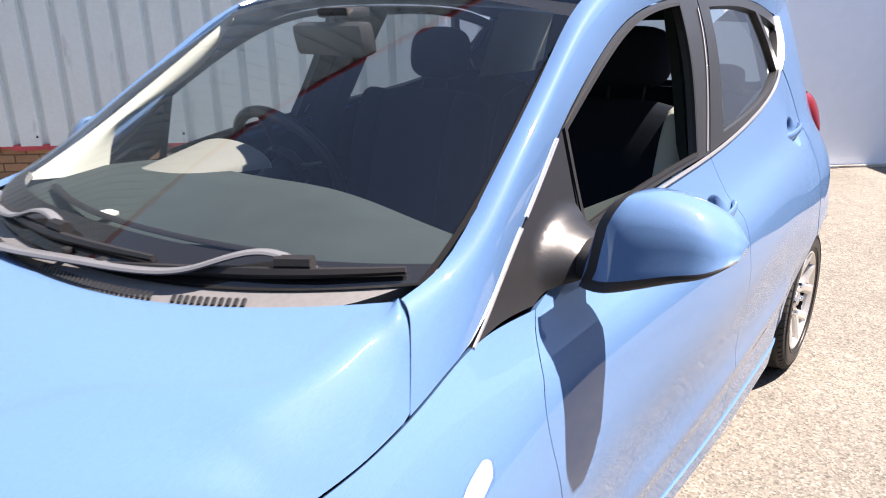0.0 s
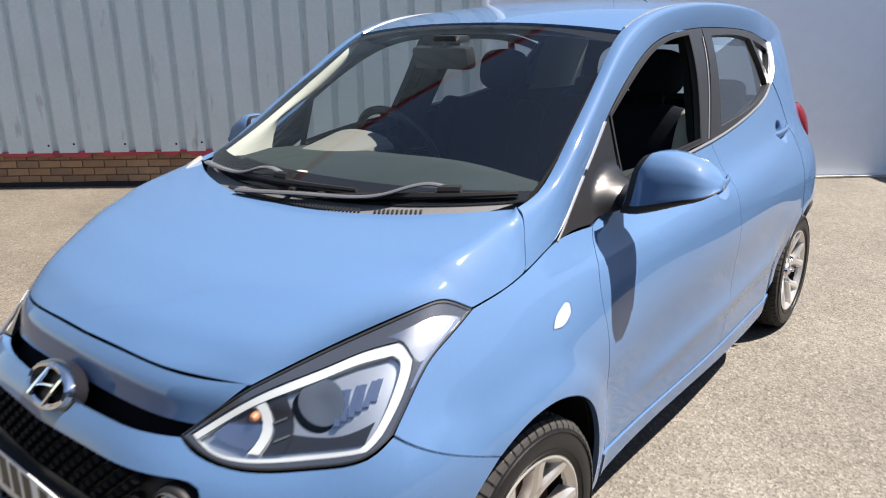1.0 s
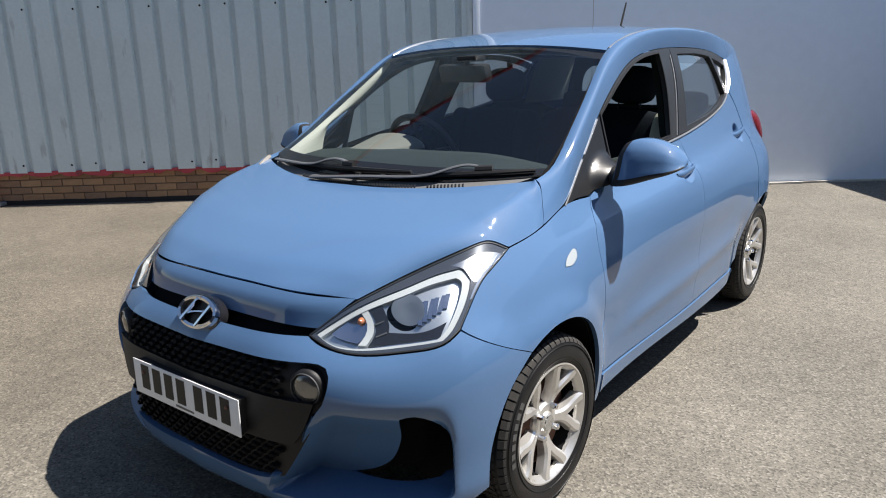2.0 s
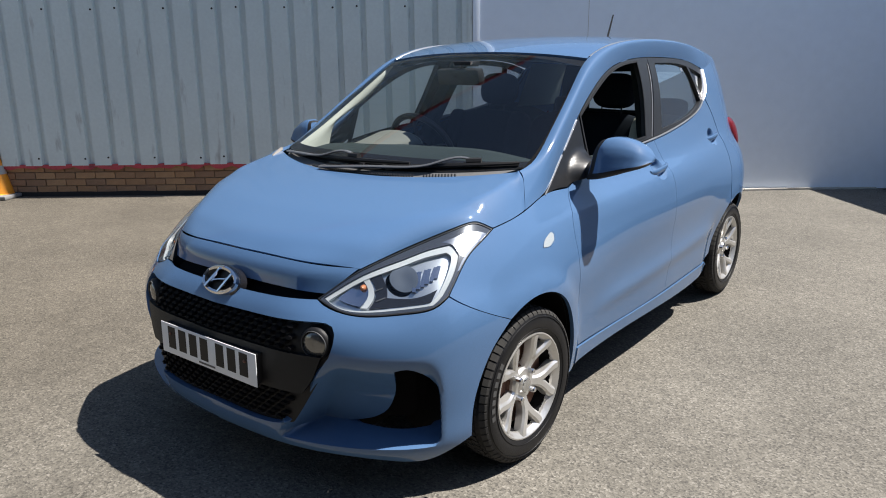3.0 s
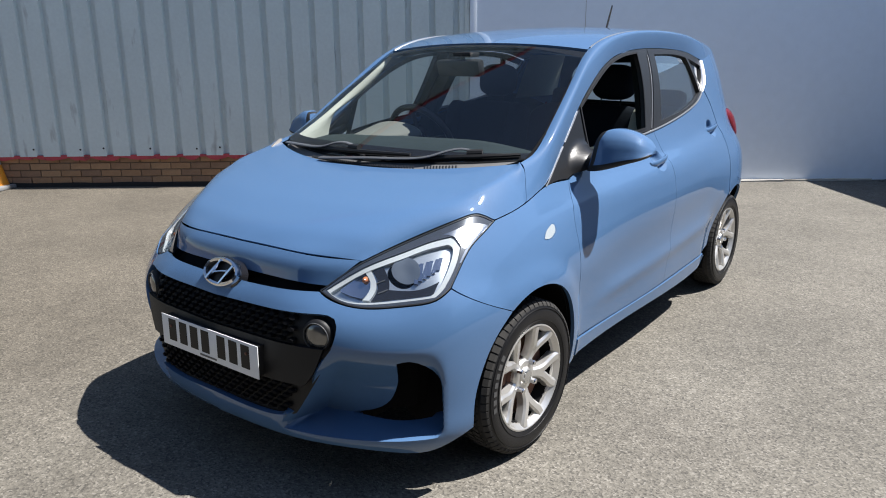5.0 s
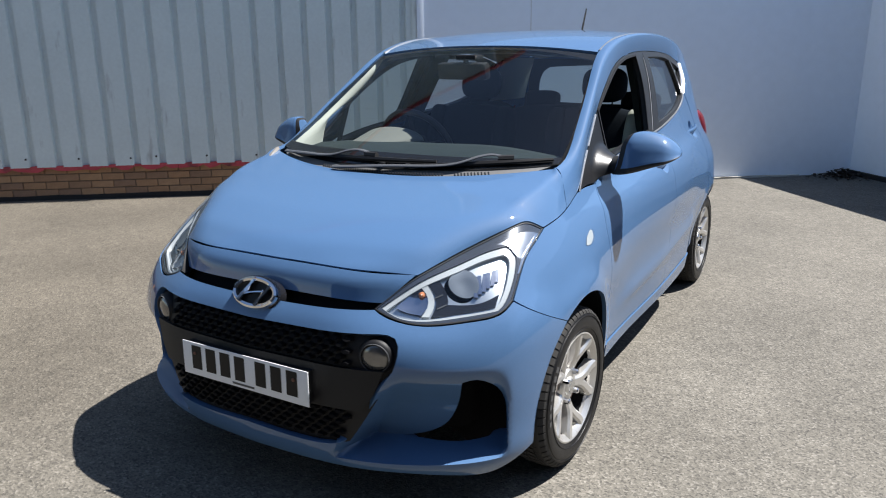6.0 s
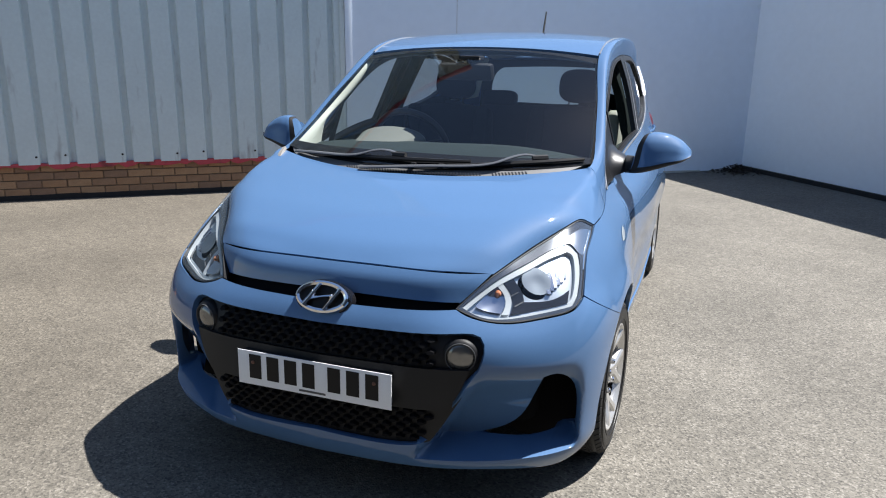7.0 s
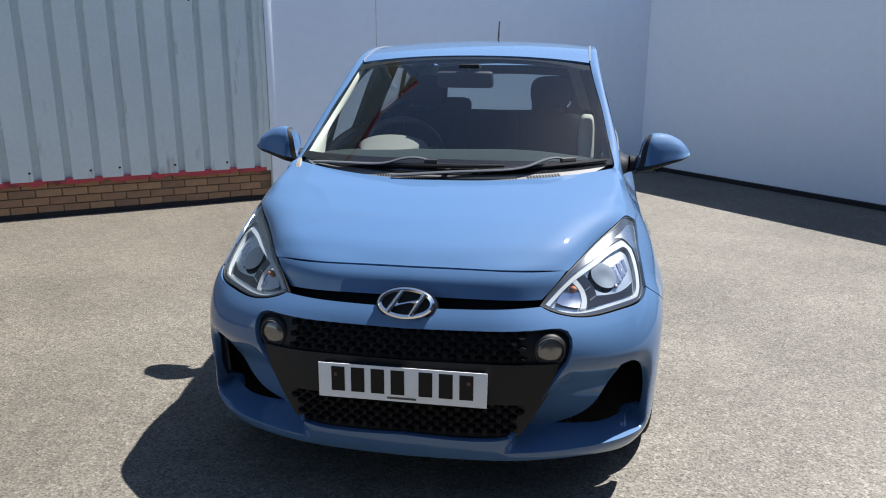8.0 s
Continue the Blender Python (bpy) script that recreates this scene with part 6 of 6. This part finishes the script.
def build_wall_details():
    # closing strip where sheeting meets the white wall
    bm = bmesh.new()
    box(bm, (EDGE - 0.05, -0.048, 0.30), (EDGE - 0.001, 0.0, 6.7), WALL, bevel=0.004)
    tagged(part("corner_flashing", bm, SHEET), "folded grey steel corner flashing beside white wall", "flashing", kind="structure")
    bm = bmesh.new()
    box(bm, (EDGE + 0.004, -0.062, 0.02), (EDGE + 0.075, -0.0515, 3.0), WALL, bevel=0.003)
    tagged(part("white_trim", bm, WHITE), "white painted cover strip on the wall's edge", "trim", kind="structure")
    # screws through the sheeting
    for row in (0.42, 1.95):
        for i in range(46):
            x = -11.9 + 0.25 * i + 0.089
            if x > EDGE - 0.1 or (i * 7 + (3 if row > 1 else 0)) % 5 > 2:
                continue
            m = WALL @ Matrix.Translation((x, -0.036, row + 0.006 * ((i * 37) % 5 - 2))) @ Matrix.Rotation(radians(90), 4, "X")
            part("screw", lathe([(0.011, -0.001), (0.010, 0.003), (0.006, 0.005), (0.0005, 0.006)], m, 8), NEARBLACK, sheet)
    # joints of the white wall
    for x in (1.10,):
        bm = bmesh.new()
        box(bm, (x - 0.002, -0.0525, 0.03), (x + 0.002, -0.0505, 3.0), WALL)
        part("joint", bm, CONCRETE, white, smooth=0)
    # broken edge of pale concrete along the white wall's foot
    rnd = random.Random(9)
    kerb = thing("concrete_edging", "broken pale concrete edging along the foot of the white wall", "edging", kind="structure")
    x = EDGE
    while x < CORNER - 1.0:
        ln = rnd.uniform(0.25, 0.6)
        bm = bmesh.new()
        box(bm, (x, -0.085 - rnd.uniform(0, 0.05), -0.01), (x + ln - 0.006, -0.052, 0.012 + rnd.uniform(0, 0.012)), WALL, bevel=0.004)
        for v in bm.verts:
            v.co += Vector((rnd.uniform(-1, 1), rnd.uniform(-1, 1), rnd.uniform(-0.6, 0.6))) * 0.006
        part("edging_piece", bm, CONCRETE, kerb, smooth=0)
        x += ln
    # leaf heap in the corner
    bm = bmesh.new()
    for i in range(260):
        a, r = rnd.uniform(0, 6.28), abs(rnd.gauss(0, 0.16))
        c = Vector((CORNER - 0.22 + r * math.cos(a) * 1.3, -0.22 + min(0.14, r * math.sin(a)), 0.005 + max(0, 0.09 - 0.35 * r) * rnd.random()))
        if c.x > CORNER - 0.04:
            c.x = CORNER - 0.05
        m = WALL @ Matrix.Translation(c) @ Euler((rnd.uniform(-0.7, 0.7), rnd.uniform(-0.7, 0.7), rnd.uniform(0, 6))).to_matrix().to_4x4()
        s = rnd.uniform(0.018, 0.04)
        q = [bm.verts.new(m @ Vector(p)) for p in ((-s, 0, 0), (0, -s * 0.5, 0.004), (s, 0, 0), (0, s * 0.5, 0.004))]
        bm.faces.new(q)
    tagged(part("leaf_litter", bm, mat("dead_leaves", (0.035, 0.025, 0.018), rough=0.9, noise_amt=0.4, noise_scale=30), smooth=0), "heap of dark dead leaves in the wall corner", "leaves", kind="stuff")


def build_cone():
    at = (-6.62, 1.20, 0.0)
    cone = thing("traffic_cone", "faded orange traffic cone with grey sleeve on a grey rubber base", "traffic cone", at)
    orange = mat("faded_orange_plastic", (0.85, 0.33, 0.03), rough=0.5, noise_amt=0.12, noise_scale=9, wear=0.2, wear_col=(0.4, 0.2, 0.06), wear_scale=8)
    sleeve = mat("grey_reflective_sleeve", (0.45, 0.45, 0.42), rough=0.45, noise_amt=0.15, noise_scale=14)
    base = mat("grey_rubber_base", (0.20, 0.20, 0.20), rough=0.8, noise_amt=0.25, noise_scale=12)
    bm = bmesh.new()
    box(bm, (-0.20, -0.20, 0.0), (0.20, 0.20, 0.04), Matrix.Rotation(radians(30), 4, "Z"), bevel=0.012)
    part("cone_base", bm, base, cone)
    prof = lambda z: 0.135 - 0.105 * (z - 0.035) / 0.46
    I = Matrix.Identity(4)
    part("cone_body", lathe([(0.15, 0.038), (prof(0.06), 0.05)] + [(prof(z), z) for z in (0.06, 0.15, 0.255)], I, 32), orange, cone)
    part("cone_sleeve", lathe([(prof(0.255) + 0.001, 0.255), (prof(0.256) + 0.003, 0.256), (prof(0.345) + 0.003, 0.345), (prof(0.345), 0.346)], I, 32), sleeve, cone)
    part("cone_top", lathe([(prof(0.346), 0.346), (prof(0.47), 0.47), (prof(0.495), 0.485), (0.012, 0.49), (0.011, 0.47)], I, 32), orange, cone)


# near-black band with an uneven top edge along the plinth's foot
def build_dark_band():
    rnd = random.Random(21)
    bm = bmesh.new()
    n = 120
    lo, hi = [], []
    for i in range(n + 1):
        x = -11.9 + (EDGE + 11.88) * i / n
        h = 0.044 + 0.008 * noise.noise(Vector((x * 3, 0, 0)))
        lo.append((bm.verts.new(WALL @ Vector((x, -0.006, -0.02))), bm.verts.new(WALL @ Vector((x, -0.006, h)))))
        hi.append(bm.verts.new(WALL @ Vector((x, 0.02, h + 0.002))))
    for i in range(n):
        bm.faces.new((lo[i][0], lo[i + 1][0], lo[i + 1][1], lo[i][1]))
        bm.faces.new((lo[i][1], lo[i + 1][1], hi[i + 1], hi[i]))
    tagged(part("dark_band", bm, NEARBLACK, smooth=0), "black band at the foot of the brick plinth", "wall base", kind="structure")


def build_bricks():
    """Stretcher courses; each brick is a piece of the plinth, sharing a few meshes."""
    rnd = random.Random(2)
    tones = [mat("brown_brick", c, rough=0.85, noise_amt=0.25, noise_scale=14, bump=0.5, bump_scale=120) for c in ((0.34, 0.195, 0.105), (0.30, 0.175, 0.10), (0.26, 0.155, 0.095), (0.37, 0.22, 0.12))]
    kinds = []
    for k in range(8):
        bm = bmesh.new()
        box(bm, (-0.1035, -0.010, -0.0325), (0.1035, 0.012, 0.0325), bevel=0.004)
        for v in bm.verts:
            v.co += Vector((rnd.uniform(-1, 1), rnd.uniform(-1, 1), rnd.uniform(-1, 1))) * 0.0015
        me = bpy.data.meshes.new("brick")
        bmesh.ops.recalc_face_normals(bm, faces=bm.faces)
        bm.to_mesh(me)
        bm.free()
        me.materials.append(tones[k % 4])
        kinds.append(me)
    for row in range(4):
        z = 0.046 + 0.0375 + row * 0.075 - 0.012
        x = EDGE - 0.11 - (0.11 if row % 2 else 0)
        n = 0
        while x > -8.3 and n < 74:
            ob = new("brick", kinds[rnd.randrange(8)])
            ob.matrix_world = WALL @ pose(x, 0.010 + rnd.uniform(-0.002, 0.002), z, 0, 0, rnd.uniform(-0.4, 0.4))
            ob.parent = plinth
            x -= 0.2175
            n += 1


build_flashing()
build_eaves()
build_wall_details()
build_cone()
build_dark_band()
build_bricks()
